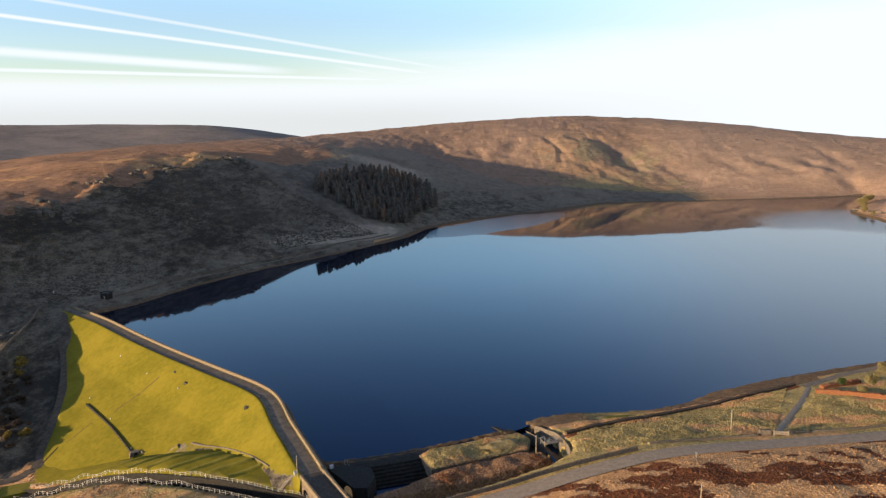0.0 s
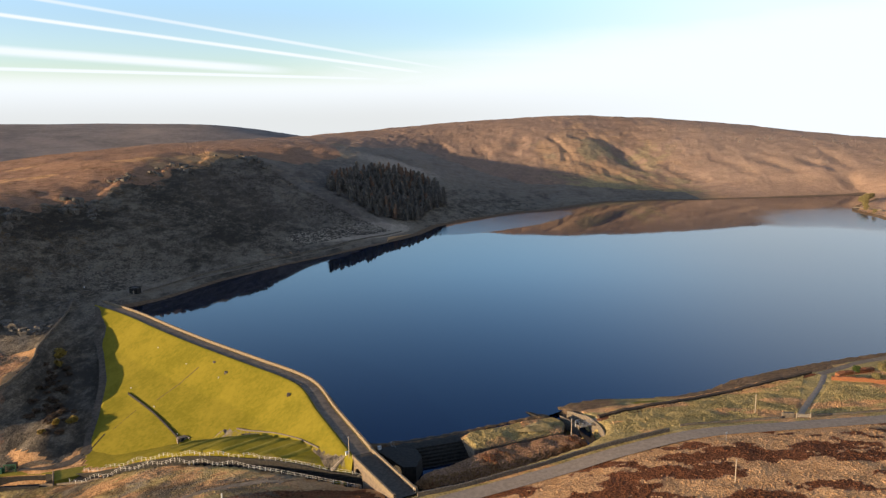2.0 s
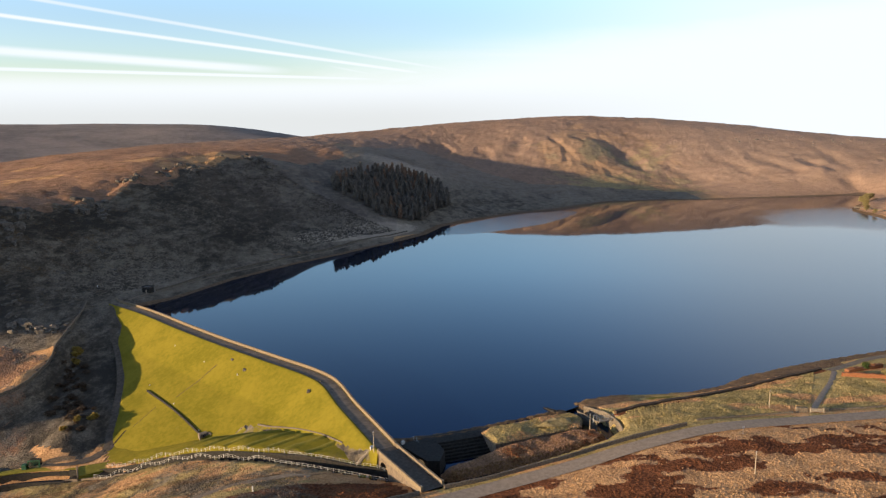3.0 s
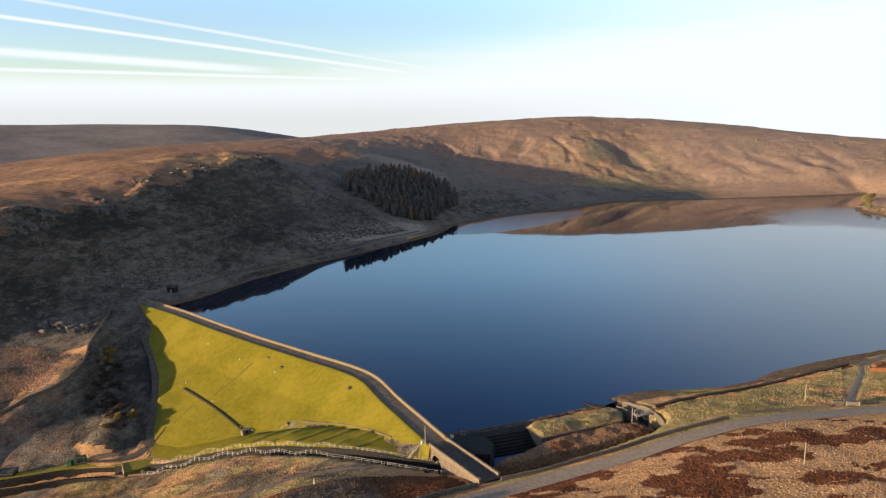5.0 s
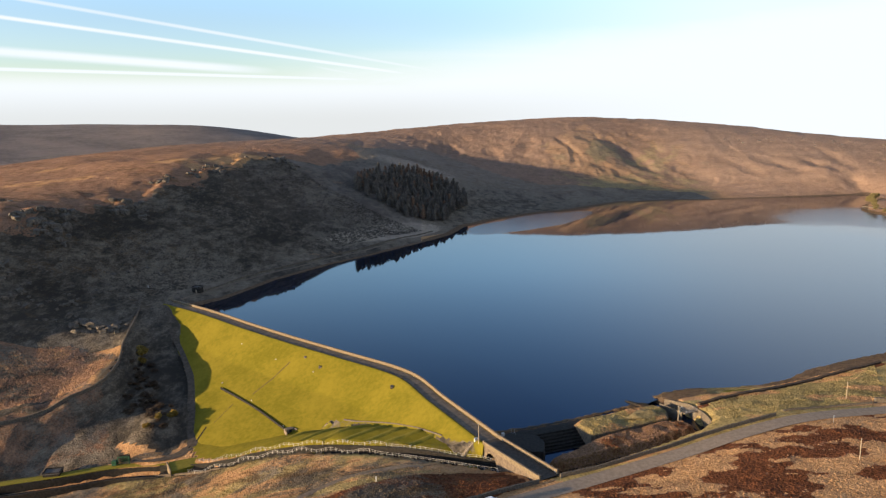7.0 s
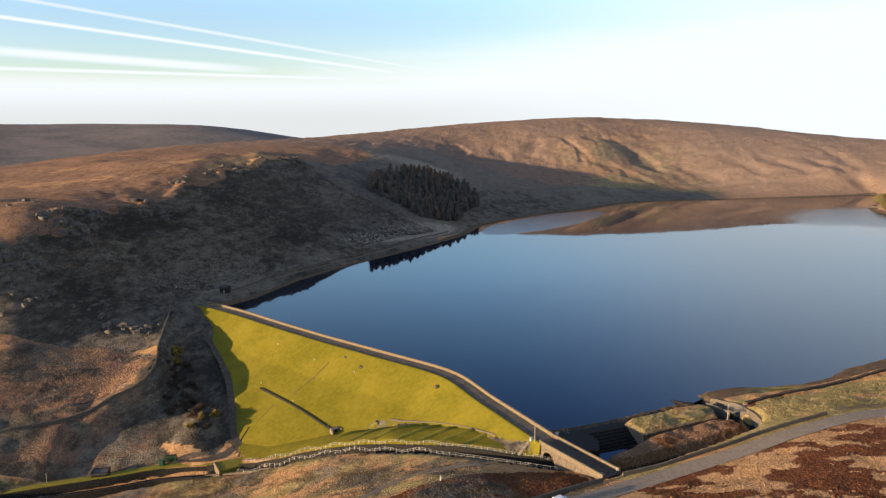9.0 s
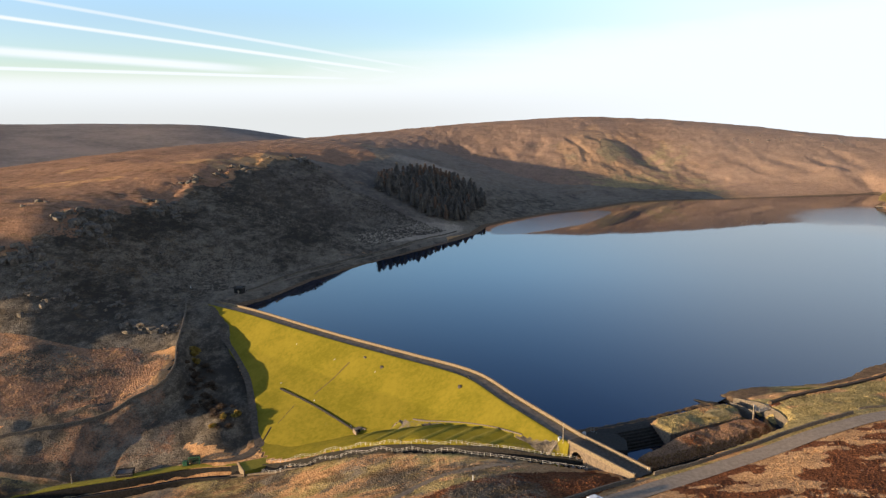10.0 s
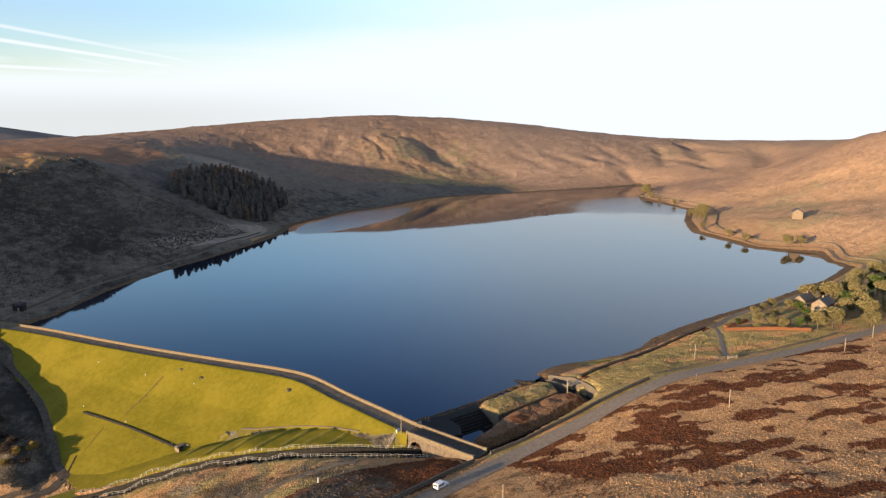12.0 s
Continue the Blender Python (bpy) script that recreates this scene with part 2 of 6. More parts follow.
def water_material():
    m, nt, b = material("reservoir_water")
    k = Net(nt)
    sep = nt.nodes.new("ShaderNodeSeparateXYZ")
    k.put(sep.inputs[0], k.pos)
    # light wind roughens two reaches of the far water
    wind = None
    for cx, cy, rx, ry, turn, soft in RUFFLED:
        dx, dy = k.math("SUBTRACT", sep.outputs[0], cx), k.math("SUBTRACT", sep.outputs[1], cy)
        c, q = math.cos(radians(turn)), math.sin(radians(turn))
        u = k.math("DIVIDE", k.math("ADD", k.math("MULTIPLY", dx, c), k.math("MULTIPLY", dy, q)), rx)
        v = k.math("DIVIDE", k.math("SUBTRACT", k.math("MULTIPLY", dy, c), k.math("MULTIPLY", dx, q)), ry)
        r = k.math("SQRT", k.math("ADD", k.math("MULTIPLY", u, u), k.math("MULTIPLY", v, v)))
        e = k.span(k.math("ADD", r, k.math("MULTIPLY", k.math("SUBTRACT", k.noise(0.02, 5, 0.6, stretch=(1, 0.5, 1)), 0.5), 0.6)), 1.0 + soft * 0.2, 0.85 - soft)
        wind = e if wind is None else k.math("MAXIMUM", wind, e)
    b.inputs["Base Color"].default_value = (0.002, 0.008, 0.022, 1)
    b.inputs["IOR"].default_value = 1.33
    k.put(b.inputs["Roughness"], k.span(wind, 0.0, 1.0, 0.03, 0.19))
    k.bump(b, k.noise(0.25, 3, 0.5, stretch=(1, 0.5, 1)), 0.02, 0.15)
    return m


RUFFLED = ((425, 730, 135, 125, 0, 0.5), (58, 735, 122, 36, 47, 0.03))
BRIDGE_STONE = plain("bridge_masonry", (0.085, 0.065, 0.046), (0.19, 0.145, 0.10), 1.2, 0.9, 0.05)
MOOR, WATER = moor_material(), water_material()
ASPHALT = plain("worn_asphalt", (0.205, 0.158, 0.112), (0.3, 0.232, 0.168), 0.8, 0.9, 0.01)
STONE = plain("gritstone", (0.13, 0.10, 0.07), (0.27, 0.21, 0.145), 1.3, 0.9, 0.04)

# ---- the plan: lines in metres, water level at z = 0 ----
CREST = [(-216, 398), (-184, 371), (-152, 339), (-126, 314), (-96, 287), (-76, 269), (-66, 256), (-57, 235), (-49, 218), (-41, 201), (-38.4, 195.6)]
SHORE = [(-198, 394), (-183, 413), (-162, 465), (-130, 518), (-97, 560), (-60, 612), (-32, 655), (-15, 708), (14, 745), (68, 802), (122, 833),
         (197, 903), (270, 918), (335, 918), (411, 930), (500, 942), (560, 958), (545, 905), (482, 838), (446, 785), (445, 738), (436, 676),
         (377, 603), (335, 535), (331, 482), (327, 446), (359, 413), (340, 386), (335, 364), (284, 336), (207, 305), (161, 290), (134, 280), (104, 266.4),
         (90, 256), (76, 250), (58, 247.4), (44, 247), (33, 243.6), (26.5, 238.6), (20, 233.6), (8, 228), (-6, 221.5), (-25, 214.5), (-37, 211.5), (-50, 229), (-59, 245), (-70, 266), (-110, 304), (-160, 352)]
VALLEY = [(-216, 398), (-184, 371), (-126, 314), (-76, 269), (-57, 235), (-41, 201), (-25, 172), (40, 60), (0, -400), (-900, -400), (-900, 560)]
ROAD = [(-120, 112, 10), (-80, 130, 8), (-50, 149, 5.2), (-26, 162, 4.0), (-8, 170, 4.2), (18, 180, 5.8), (40, 188.8, 7.6), (66, 197.4, 8.8), (100, 202.8, 8.6),
        (136, 208, 8.4), (174, 215, 8.4), (205, 222, 8.6), (260, 236, 10), (340, 262, 14), (450, 300, 24)]

SPILLWAY = [(-33, 186, -4.2), (-41, 189, -4.4), (-50, 192.5, -4.6), (-62, 197.5, -5.2), (-76, 205, -7.6), (-97, 216, -11.6), (-112, 222, -15), (-130, 230, -21), (-150, 238, -26),
            (-166, 241, -29)]
BYWASH = [(25, 237, -1.5), (30.5, 229.5, -1.6), (34.6, 222, -1.8), (36.6, 213.5, -1.9), (35, 205.5, -2), (28, 199.5, -2.2), (10, 191, -2.6), (-8, 183, -3), (-21, 177.6, -3.2), (-27.5, 174.8, -3.0)]
BASIN = [(-164, 240.5, -29), (-182, 240, -29.5), (-200, 235, -30), (-230, 227, -30.5), (-270, 216, -32)]
FIELD_WALL = [(-222, 378), (-215, 345), (-211, 325), (-206.5, 307), (-206, 291.5), (-211.5, 280.5), (-222, 270.6), (-235, 262.8), (-249, 256.2), (-275, 247), (-300, 240)]
WORKS = [(-43, 212), (-38, 207.5), (-24, 210.5), (-10, 216), (8, 225), (25, 231), (30, 226), (35.5, 216.5), (37.5, 212.5), (35.5, 206.5), (28, 200.5), (10, 192.3), (-8, 184.3), (-20, 179.5), (-30, 186), (-36, 192)]

DAM_PLAN = [(-216, 402), (-198, 360), (-172.5, 314), (-163.5, 285), (-158.5, 262), (-150, 248), (-130, 236), (-112, 227.5), (-97, 221.5), (-76, 210.5), (-62, 203), (-50, 198), (-45.5, 196.6), (-38, 197.5), (-30, 260), (-100, 330), (-200, 420)]

# landforms: foot slopes, scarps, ridges and valley floors
LEFT_SIDE = [(-229, 414, 8), (-256, 439, 17), (-278, 384, 18), (-159, 633, 18), (-110, 616, 8), (-71, 654, 4), (-170, 520, 8), (-215, 520, 24),
             (-107, 732, 32), (-127, 758, 39), (-88, 853, 42), (3, 858, 13), (-60, 745, 14)]
LEFT_SCARP = [(-295, 427, 44), (-301, 459, 49), (-278, 513, 45), (-262, 570, 55), (-236, 655, 63), (-208, 751, 71), (-172, 800, 58), (-110, 930, 62)]
LEFT_MOOR = [(-350, 560, 58), (-405, 681, 63), (-460, 790, 64), (-470, 930, 70), (-430, 1060, 74), (-340, 1180, 77), (-245, 1290, 81), (-300, 850, 72),
             (-600, 700, 52), (-700, 1000, 40), (-480, 480, 48), (-420, 380, 36), (-800, 400, 50), (-620, 1400, 45)]
FAR_FACE = [(59, 1053, 27), (113, 1027, 19), (362, 1046, 14), (-61, 1185, 74), (3, 1172, 64), (103, 1134, 60), (206, 1148, 68), (295, 1163, 61),
            (286, 1107, 39), (354, 1150, 61), (553, 1069, 41), (546, 1027, 35)]
FAR_RIDGE = [(-248, 1327, 81), (-85, 1347, 92), (19, 1350, 101), (144, 1342, 106), (322, 1311, 107), (457, 1250, 92), (550, 1230, 82), (626, 1205, 73), (793, 1190, 63),
             (1029, 1243, 52), (1225, 1333, 40), (0, 1600, 78), (400, 1600, 74), (800, 1600, 20), (900, 1800, -30), (1500, 1700, 0), (1800, 1900, -30)]
BEYOND = [(-900, 1400, 5), (-1200, 2000, -20), (-700, 2200, -30), (-1652, 2741, 88), (-1310, 2920, 86), (-989, 3043, 93), (-794, 3100, 72), (-560, 3145, 32),
          (-2400, 2500, 90), (-200, 3300, -30), (0, 2500, 0), (800, 2600, -50), (1500, 3300, -100), (2000, 2200, -70), (3000, 2500, -90), (-3000, 800, 40), (3200, 0, 90),
          (-3000, -2000, 20), (3000, -2500, 60), (0, -3000, 40), (0, 4500, -60), (-3200, 4400, 20), (3200, 4400, -140)]
RIGHT_SIDE = [(413, 489, 18), (524, 535, 25), (432, 413, 18), (598, 688, 42), (675, 680, 76), (663, 617, 85), (698, 868, 28), (1000, 620, 92), (1000, 300, 95),
              (700, 330, 50), (480, 640, 12), (520, 800, 14), (620, 940, 18), (340, 300, 11), (202, 257, 7), (260, 290, 5)]
RIGHT_BANK = [(77, 229, 4.5), (98, 228, 5.4), (129, 244, 4.5), (60, 229, 3.8), (85, 212, 6.6), (115, 221, 6.0), (160, 240, 6), (45, 222, 3.5)]
NEAR_MOOR = [(21, 151, 9.5), (63, 168, 11), (79, 175, 11), (99, 170, 12.4), (150, 192, 11), (220, 205, 13), (59, 146, 12), (0, 100, 17), (150, 120, 20),
             (60, 60, 26), (0, -100, 45), (300, 100, 35), (-60, 60, 22)]
# high points near x = -580: an unseen ridge added to shade the left hill
DOWNSTREAM = [(-239, 355, 1), (-214, 325, -8.5), (-208, 337, -5), (-190, 285, -17.5), (-160, 266, -23), (-209, 246, -28), (-250, 305, -8), (-262, 330, -1.5), (-300, 352, 18),
              (-320, 312, -5), (-369, 290, -8), (-379, 246, -10), (-320, 268, -9), (-290, 300, -6), (-285, 322, 1.5), (-240, 278, -11.5), (-209, 300, -9.5), (-202, 316, -13), (-199, 299, -15), (-290, 244, -14.5), (-262, 252, -15.5), (-225, 250, -23), (-420, 200, -10),
              (-360, 330, 2), (-450, 262, -4), (-460, 220, -6), (-560, 190, 6), (-578, 240, 48), (-580, 262, 70), (-585, 300, 74), (-585, 340, 76), (-575, 212, 16), (-645, 180, 16), (-640, 108, 12), (-720, 185, 20), (-152, 229, -25), (-180, 215, -27), (-89, 184, -2), (-75, 173, 3.4), (-46, 177, 1.6), (-40, 184, -1.6), (-38, 172.5, 2.9), (-33, 168, 3.5), (-214, 264, -18.5), (-226, 256, -17.5), (-204, 262, -20.5), (-113, 222, -10),
              (-87, 213, -5), (-66, 196, -1), (-120, 186, -10), (-150, 190, -19), (-230, 222, -30), (-100, 150, 4), (-160, 140, -8), (-330, 180, -22), (-220, 120, -8),
              (-300, 40, -10), (-500, 120, 0)]
DAM_FOOT = [(-171, 315, -14), (-163, 288, -20), (-192, 356, -4), (-150, 318, -20), (-148, 280, -24), (-125, 262, -21), (-112, 244, -14), (-95, 262, -22),
            (-61, 219, -1.6), (-85, 232, -5.5), (-108, 231, -9.5), (-70, 240, -10), (-130, 300, -20)]


def landform(x, y):
    shape = np.broadcast(x, y).shape
    x, y = np.asarray(x, float).ravel(), np.asarray(y, float).ravel()
    if not RBF:
        shore = [(*p, 0) for p in SHORE[1:-6:1]]
        c = np.array(LEFT_SIDE + LEFT_SCARP + LEFT_MOOR + FAR_FACE + FAR_RIDGE + BEYOND + RIGHT_SIDE + RIGHT_BANK + NEAR_MOOR + DOWNSTREAM + DAM_FOOT + shore + ROAD[1:-1], float)
        n = len(c)
        d2 = ((c[:, None, :2] - c[None, :, :2]) ** 2).sum(-1) / 1e4
        K = np.zeros((n + 3, n + 3))
        K[:n, :n] = d2 * np.log(d2 + 1e-9) * 0.5 + np.eye(n) * 0.01
        K[:n, n], K[:n, n + 1:] = 1, c[:, :2] / 100
        K[n:, :n] = K[:n, n:].T
        RBF.append((c, np.linalg.solve(K, np.r_[c[:, 2], 0, 0, 0])))
    c, w = RBF[0]
    n, z = len(c), np.empty(len(x))
    for a in range(0, len(x), 40000):
        p = np.stack([x[a:a + 40000], y[a:a + 40000]], 1)
        d2 = ((p[:, None] - c[None, :, :2]) ** 2).sum(-1) / 1e4
        z[a:a + 40000] = (d2 * np.log(d2 + 1e-9) * 0.5) @ w[:n] + w[n] + p / 100 @ w[n + 1:]
    return z.reshape(shape)


RBF = []
# short ravines on the far faces: ends, depth and half width
RAVINES = ((254, 1176, 296, 1110, 9, 20), (210, 1185, 250, 1196, 5, 12), (224, 1088, 266, 1036, 5, 14), (122, 1162, 100, 1122, 7, 18), (52, 1142, 62, 1100, 5, 14),
           (-6, 1180, 2, 1138, 6, 14), (545, 1075, 566, 990, 8, 18), (655, 1050, 690, 985, 7, 18), (420, 1110, 450, 1050, 4, 14), (760, 1110, 800, 1020, 8, 20), (340, 1090, 380, 1050, 4, 12),
           (850, 1010, 735, 860, 14, 26), (760, 1110, 700, 950, 11, 24), (690, 1100, 640, 1000, 8, 18), (590, 1100, 575, 1010, 6, 16), (475, 1110, 510, 1040, 5, 14), (170, 1165, 190, 1100, 5, 12))


def ground_z(x, y, detail=True):
    x, y = np.asarray(x, float), np.asarray(y, float)
    z = landform(x, y)
    d, _, _ = line_dist(x, y, SHORE, True)
    wet, valley = inside(x, y, SHORE), inside(x, y, VALLEY)
    if detail:
        calm = np.hypot((x + 250) / 85, (y - 285) / 62)
        rough = step01(8, 60, d) * step01(5, 40, np.hypot(x - 20, y - 200) - 170) * (0.15 + 0.85 * step01(0.75, 1.15, calm)) + 0.12
        z = z + rough * ((1.6 - 1.0 * step01(900, 1000, y)) * fbm(x, y, 55, 4, 3) + 1.2 * fbm(x, y, 190, 3, 9) * step01(500, 900, y))
        z = z + 0.22 * fbm(x, y, 7, 3, 5)
        # gullies run down the far face
        gul = (1 - np.abs(fbm(x + 30 * fbm(x, y, 90, 3, 31), y * 0.6, 55, 4, 21))) ** 5
        z = z - 0.7 * gul * step01(960, 1080, y) * step01(1330, 1200, y) * step01(-150, 60, x) * (0.6 + fbm(x, y, 150, 3, 33))
        z = z + 0.75 * fbm(x, y, 17, 3, 35, 0.6) * step01(900, 1050, y) * step01(1500, 1300, y)
        for x0, y0, x1, y1, deep, wide in RAVINES:
            dv, _, sv = line_dist(x, y, [(x0, y0), ((x0 + x1) / 2 + 4, (y0 + y1) / 2), (x1, y1)])
            bend = dv * np.where(sv > 0, 1.0, 0.55) + 4 * fbm(x, y, 30, 3, 37)
            z = z - 0.5 * deep * step01(wide * 0.85, 0, bend)
        # broken rock bands along the scarp on the left
        ds, _, _ = line_dist(x, y, LEFT_SCARP[:6])
        z = z + 3.2 * np.maximum(fbm(x, y, 18, 3, 41), -0.2) * step01(34, 6, ds)
    dry = ~valley
    z = np.where(dry, np.maximum(z, np.minimum(0.25 + d * 0.09, 2.2) - 300 * step01(250, 1500, d)), z)
    z = np.where(wet, -0.4 - np.minimum(d * 0.35, 7), z)
    # below the field wall the ground falls away to the dam
    dw, _, ws = line_dist(x, y, FIELD_WALL)
    lip = 0.7 + 4.5 * step01(-226, -210, x) * (1 - 0.5 * step01(320, 345, y))
    fall = 7.4 - 5.9 * step01(-214, -230, x)
    # the bushy knoll between the field and the dam track
    z = z + 5.0 * np.exp(-((x + 176) / 8) ** 2 - ((y - 271) / 17) ** 2) + 3.0 * np.exp(-((x + 193) / 9) ** 2 - ((y - 303) / 18) ** 2)
    lump = 0.8 * fbm(x, y, 11, 3, 43) * step01(26, 4, dw) * step01(60, 44, dw) * valley
    z = z + lump + np.where(ws > 0, lip - fall * step01(1.2, 9, dw) + (fall - lip) * step01(18, 42, dw), lip * step01(30, 2, dw)) * step01(60, 44, dw) * step01(366, 338, y) * valley
    # the road bench
    dr, along, _ = line_dist(x, y, ROAD)
    pts = np.array(ROAD, float)
    run = np.r_[0, np.cumsum(np.hypot(*np.diff(pts[:, :2], axis=0).T))]
    zr = np.interp(along, run, pts[:, 2])
    z = zr - 0.25 + (z - zr + 0.25) * step01(3.2, 9, dr)
    # the spillway, the by-wash and the stilling basin are cut into the ground
    for line, half, foot in ((SPILLWAY, 3.4, 0.5), (BYWASH, 3.0, 0.4), (BASIN, 4.5, 0.4)):
        dc, along, _ = line_dist(x, y, line)
        q = np.array(line, float)
        run = np.r_[0, np.cumsum(np.hypot(*np.diff(q[:, :2], axis=0).T))]
        zc = np.interp(along, run, q[:, 2]) - foot
        z = np.where(dc < half + 3, np.minimum(z, zc + np.maximum(z - zc, 0) * step01(half - 0.6, half + 0.6, dc)), z)
    z = np.where(inside(x, y, WORKS), np.minimum(z, -5.0), z)
    return z


def axis(parts):
    """Coordinates with a step that changes from stretch to stretch: (from, to, first step, last step)."""
    out = []
    for a, b, s0, s1 in parts:
        q = a
        while q < b:
            out.append(q)
            q += s0 + (s1 - s0) * (q - a) / (b - a)
    return np.array(out + [parts[-1][1]])


def grid_mesh(name, X, Y, Z):
    ny, nx = X.shape
    me = bpy.data.meshes.new(name)
    idx = np.arange(nx * ny).reshape(ny, nx)
    quads = np.stack([idx[:-1, :-1], idx[:-1, 1:], idx[1:, 1:], idx[1:, :-1]], -1).reshape(-1, 4)
    me.vertices.add(nx * ny)
    me.vertices.foreach_set("co", np.stack([X, Y, Z], -1).astype(np.float32).ravel())
    me.loops.add(quads.size)
    me.loops.foreach_set("vertex_index", quads.astype(np.int32).ravel())
    me.polygons.add(len(quads))
    me.polygons.foreach_set("loop_start", (np.arange(len(quads)) * 4).astype(np.int32))
    me.polygons.foreach_set("use_smooth", np.ones(len(quads), bool))
    me.update(calc_edges=True)
    me.validate()
    return me


def set_attr(me, name, values):
    a = me.attributes.new(name, "FLOAT", "POINT")
    a.data.foreach_set("value", np.asarray(values, np.float32).ravel())


def heather(x, y):
    """Where dark heather grows in the near moor: long patches across the slope."""
    u, w = x * 0.98 - y * 0.2, y * 0.98 + x * 0.2
    v = fbm(u * 0.6 + 4 * fbm(x, y, 8, 3, 5), w * 1.5 + 3 * fbm(x, y, 6, 2, 6), 11, 5, 71, 0.58)
    return np.clip(0.16 + 0.22 * step01(80, 30, np.hypot(x - 5, y - 135)) + 1.7 * v, 0, 1)


def slope_olive(x, y):
    return np.clip(0.48 + 0.4 * fbm(x * 0.6 + y * 0.2, y * 1.8, 14, 4, 55), 0, 1)


def bank_olive(x, y):
    return np.clip(0.72 + 0.5 * fbm(x * 0.7, y * 1.6, 12, 4, 52), 0, 1)


def build_ground():
    gx = axis([(-3300, -700, 120, 18), (-700, -330, 12, 4), (-330, 240, 1.7, 1.7), (240, 700, 2.5, 7), (700, 3300, 12, 120)])
    gy = axis([(-1500, 60, 140, 5), (60, 420, 1.7, 1.7), (420, 1400, 2.2, 5), (1400, 4600, 15, 110)])
    X, Y = np.meshgrid(gx, gy)
    Z = ground_z(X, Y)
    me = grid_mesh("ground", X, Y, Z)
    d, _, _ = line_dist(X, Y, SHORE, True)
    valley = inside(X, Y, VALLEY)
    big, mid = fbm(X, Y, 260, 4, 51), fbm(X, Y, 60, 4, 52)
    near = step01(235, 190, Y - 0.12 * X)
    side = (X < -60) & (Y > 330)
    apron = inside(X, Y, [(-99, 251), (-93, 248), (-79, 238), (-65, 223), (-55, 210), (-43, 200), (-40, 193.5), (-60, 199), (-90, 214), (-110, 223), (-120, 238), (-122, 250)])
    set_attr(me, "bare", np.maximum(np.where(side, step01(5, 2.5, d), np.where((X > 10) & (X < 150) & (Y < 300), step01(14, 10, d), step01(10, 5, d))) * ~valley * (0.85 + 0.3 * mid), 0))
    set_attr(me, "green", np.where(apron, 0.8 + 0.3 * mid, 0.0) + 0.7 * step01(16, 3, np.hypot(X - 62, (Y - 239) * 2.2)) + 0.9 * inside(X, Y, [(-161, 264), (-152, 247), (-130, 235), (-112, 226), (-100, 224), (-108, 262), (-150, 280)]))
    _, _, rs = line_dist(X, Y, ROAD)
    moor = step01(-150, -260, X) * step01(330, 420, Y) * step01(1500, 1200, Y)
    set_attr(me, "rust", 0.62 * np.exp(-((X - 400) / 75) ** 2 - ((Y - 1100) / 45) ** 2) + 0.55 * np.exp(-((X - 640) / 60) ** 2 - ((Y - 1080) / 60) ** 2) + 0.3 * moor + heather(X, Y) * near * np.where(rs < 0, np.where(valley, 0.35, 1.0), 0.0) + 0.75 * step01(2.6, 1.0, line_dist(X, Y, [(40, 220.6), (53, 226.6), (70, 233.8), (90, 243.4), (114, 254.6), (136, 265)])[0]) + 0.62 * inside(X, Y, [(-201, 332), (-190, 330), (-178, 300), (-170, 275), (-175, 262), (-195, 272), (-205, 300)])
             + np.clip(0.9 - np.hypot((X + 240) / 14, (Y - 281) / 5), 0, 1) + 0.9 * inside(X, Y, HEATHER_SLOPE))
    field = inside(X, Y, [(-330, 380), (-245, 345), (-214, 322), (-212, 288), (-245, 262), (-330, 250)])
    # brightening by colour: faint on the far hill, strong on the sun-facing right slope
    set_attr(me, "sun_haze", np.clip(0.14 * step01(900, 1100, Y) * step01(-300, 0, X) + 0.5 * step01(300, 420, X) * step01(320, 420, Y), 0, 0.5))
    # terms growing with Y pale the far slopes for haze; the others are pale grass
    set_attr(me, "pale", 0.08 * step01(560, 680, Y) + 1.4 * np.exp(-((X + 104 - 0.75 * (Y - 620)) / 30) ** 2 - ((Y - 620) / 62) ** 2) + 0.22 * step01(860, 930, Y) + 0.4 * np.exp(-((X + 70 - 0.6 * (Y - 930)) / 60) ** 2 - ((Y - 930) / 60) ** 2)
             + 0.5 * np.exp(-((X + 215) / 40) ** 2 - ((Y - 440) / 45) ** 2) - 0.3 * step01(40, 5, np.hypot((X + 190) * 0.6, Y - 600) - 40))
    # the valley term also darkens a slope that turns from the sun
    set_attr(me, "wet", np.clip(0.9 * step01(330, 420, X) * step01(900, 700, Y) + 0.8 * step01(900, 1000, Y) * step01(1500, 1300, Y) + 0.8 * valley * (Y < 245) + 0.7 * moor + 0.35 * field, 0, 1))
    ring = np.where((rs < 0) & ~valley, heather(X, Y) + 0.16, 0.0) * near
    set_attr(me, "russet", 0.9 * ring + 0.5 * np.exp(-((X - 640) / 90) ** 2 - ((Y - 640) / 70) ** 2) + np.clip(0.6 + 0.5 * big, 0, 1) * step01(600, 900, Y) * step01(2200, 1500, Y) + np.clip(0.5 + big, 0, 0.8) * step01(430, 520, X) * step01(900, 700, Y) + 0.6 * field + 0.75 * inside(X, Y, [(-206, 291), (-262, 258), (-300, 240), (-215, 237), (-180, 250), (-190, 262), (-200, 276)])
             + np.clip(0.62 + 0.5 * mid, 0, 1) * step01(-150, -250, X) * step01(330, 420, Y) * step01(1700, 1400, Y) + 0.35 * step01(1150, 1230, Y + 60 * mid) * step01(1700, 1500, Y))
    slope_grass = np.where(valley & ~apron & (Y < 236), step01(-38, -62, X), 0.0)
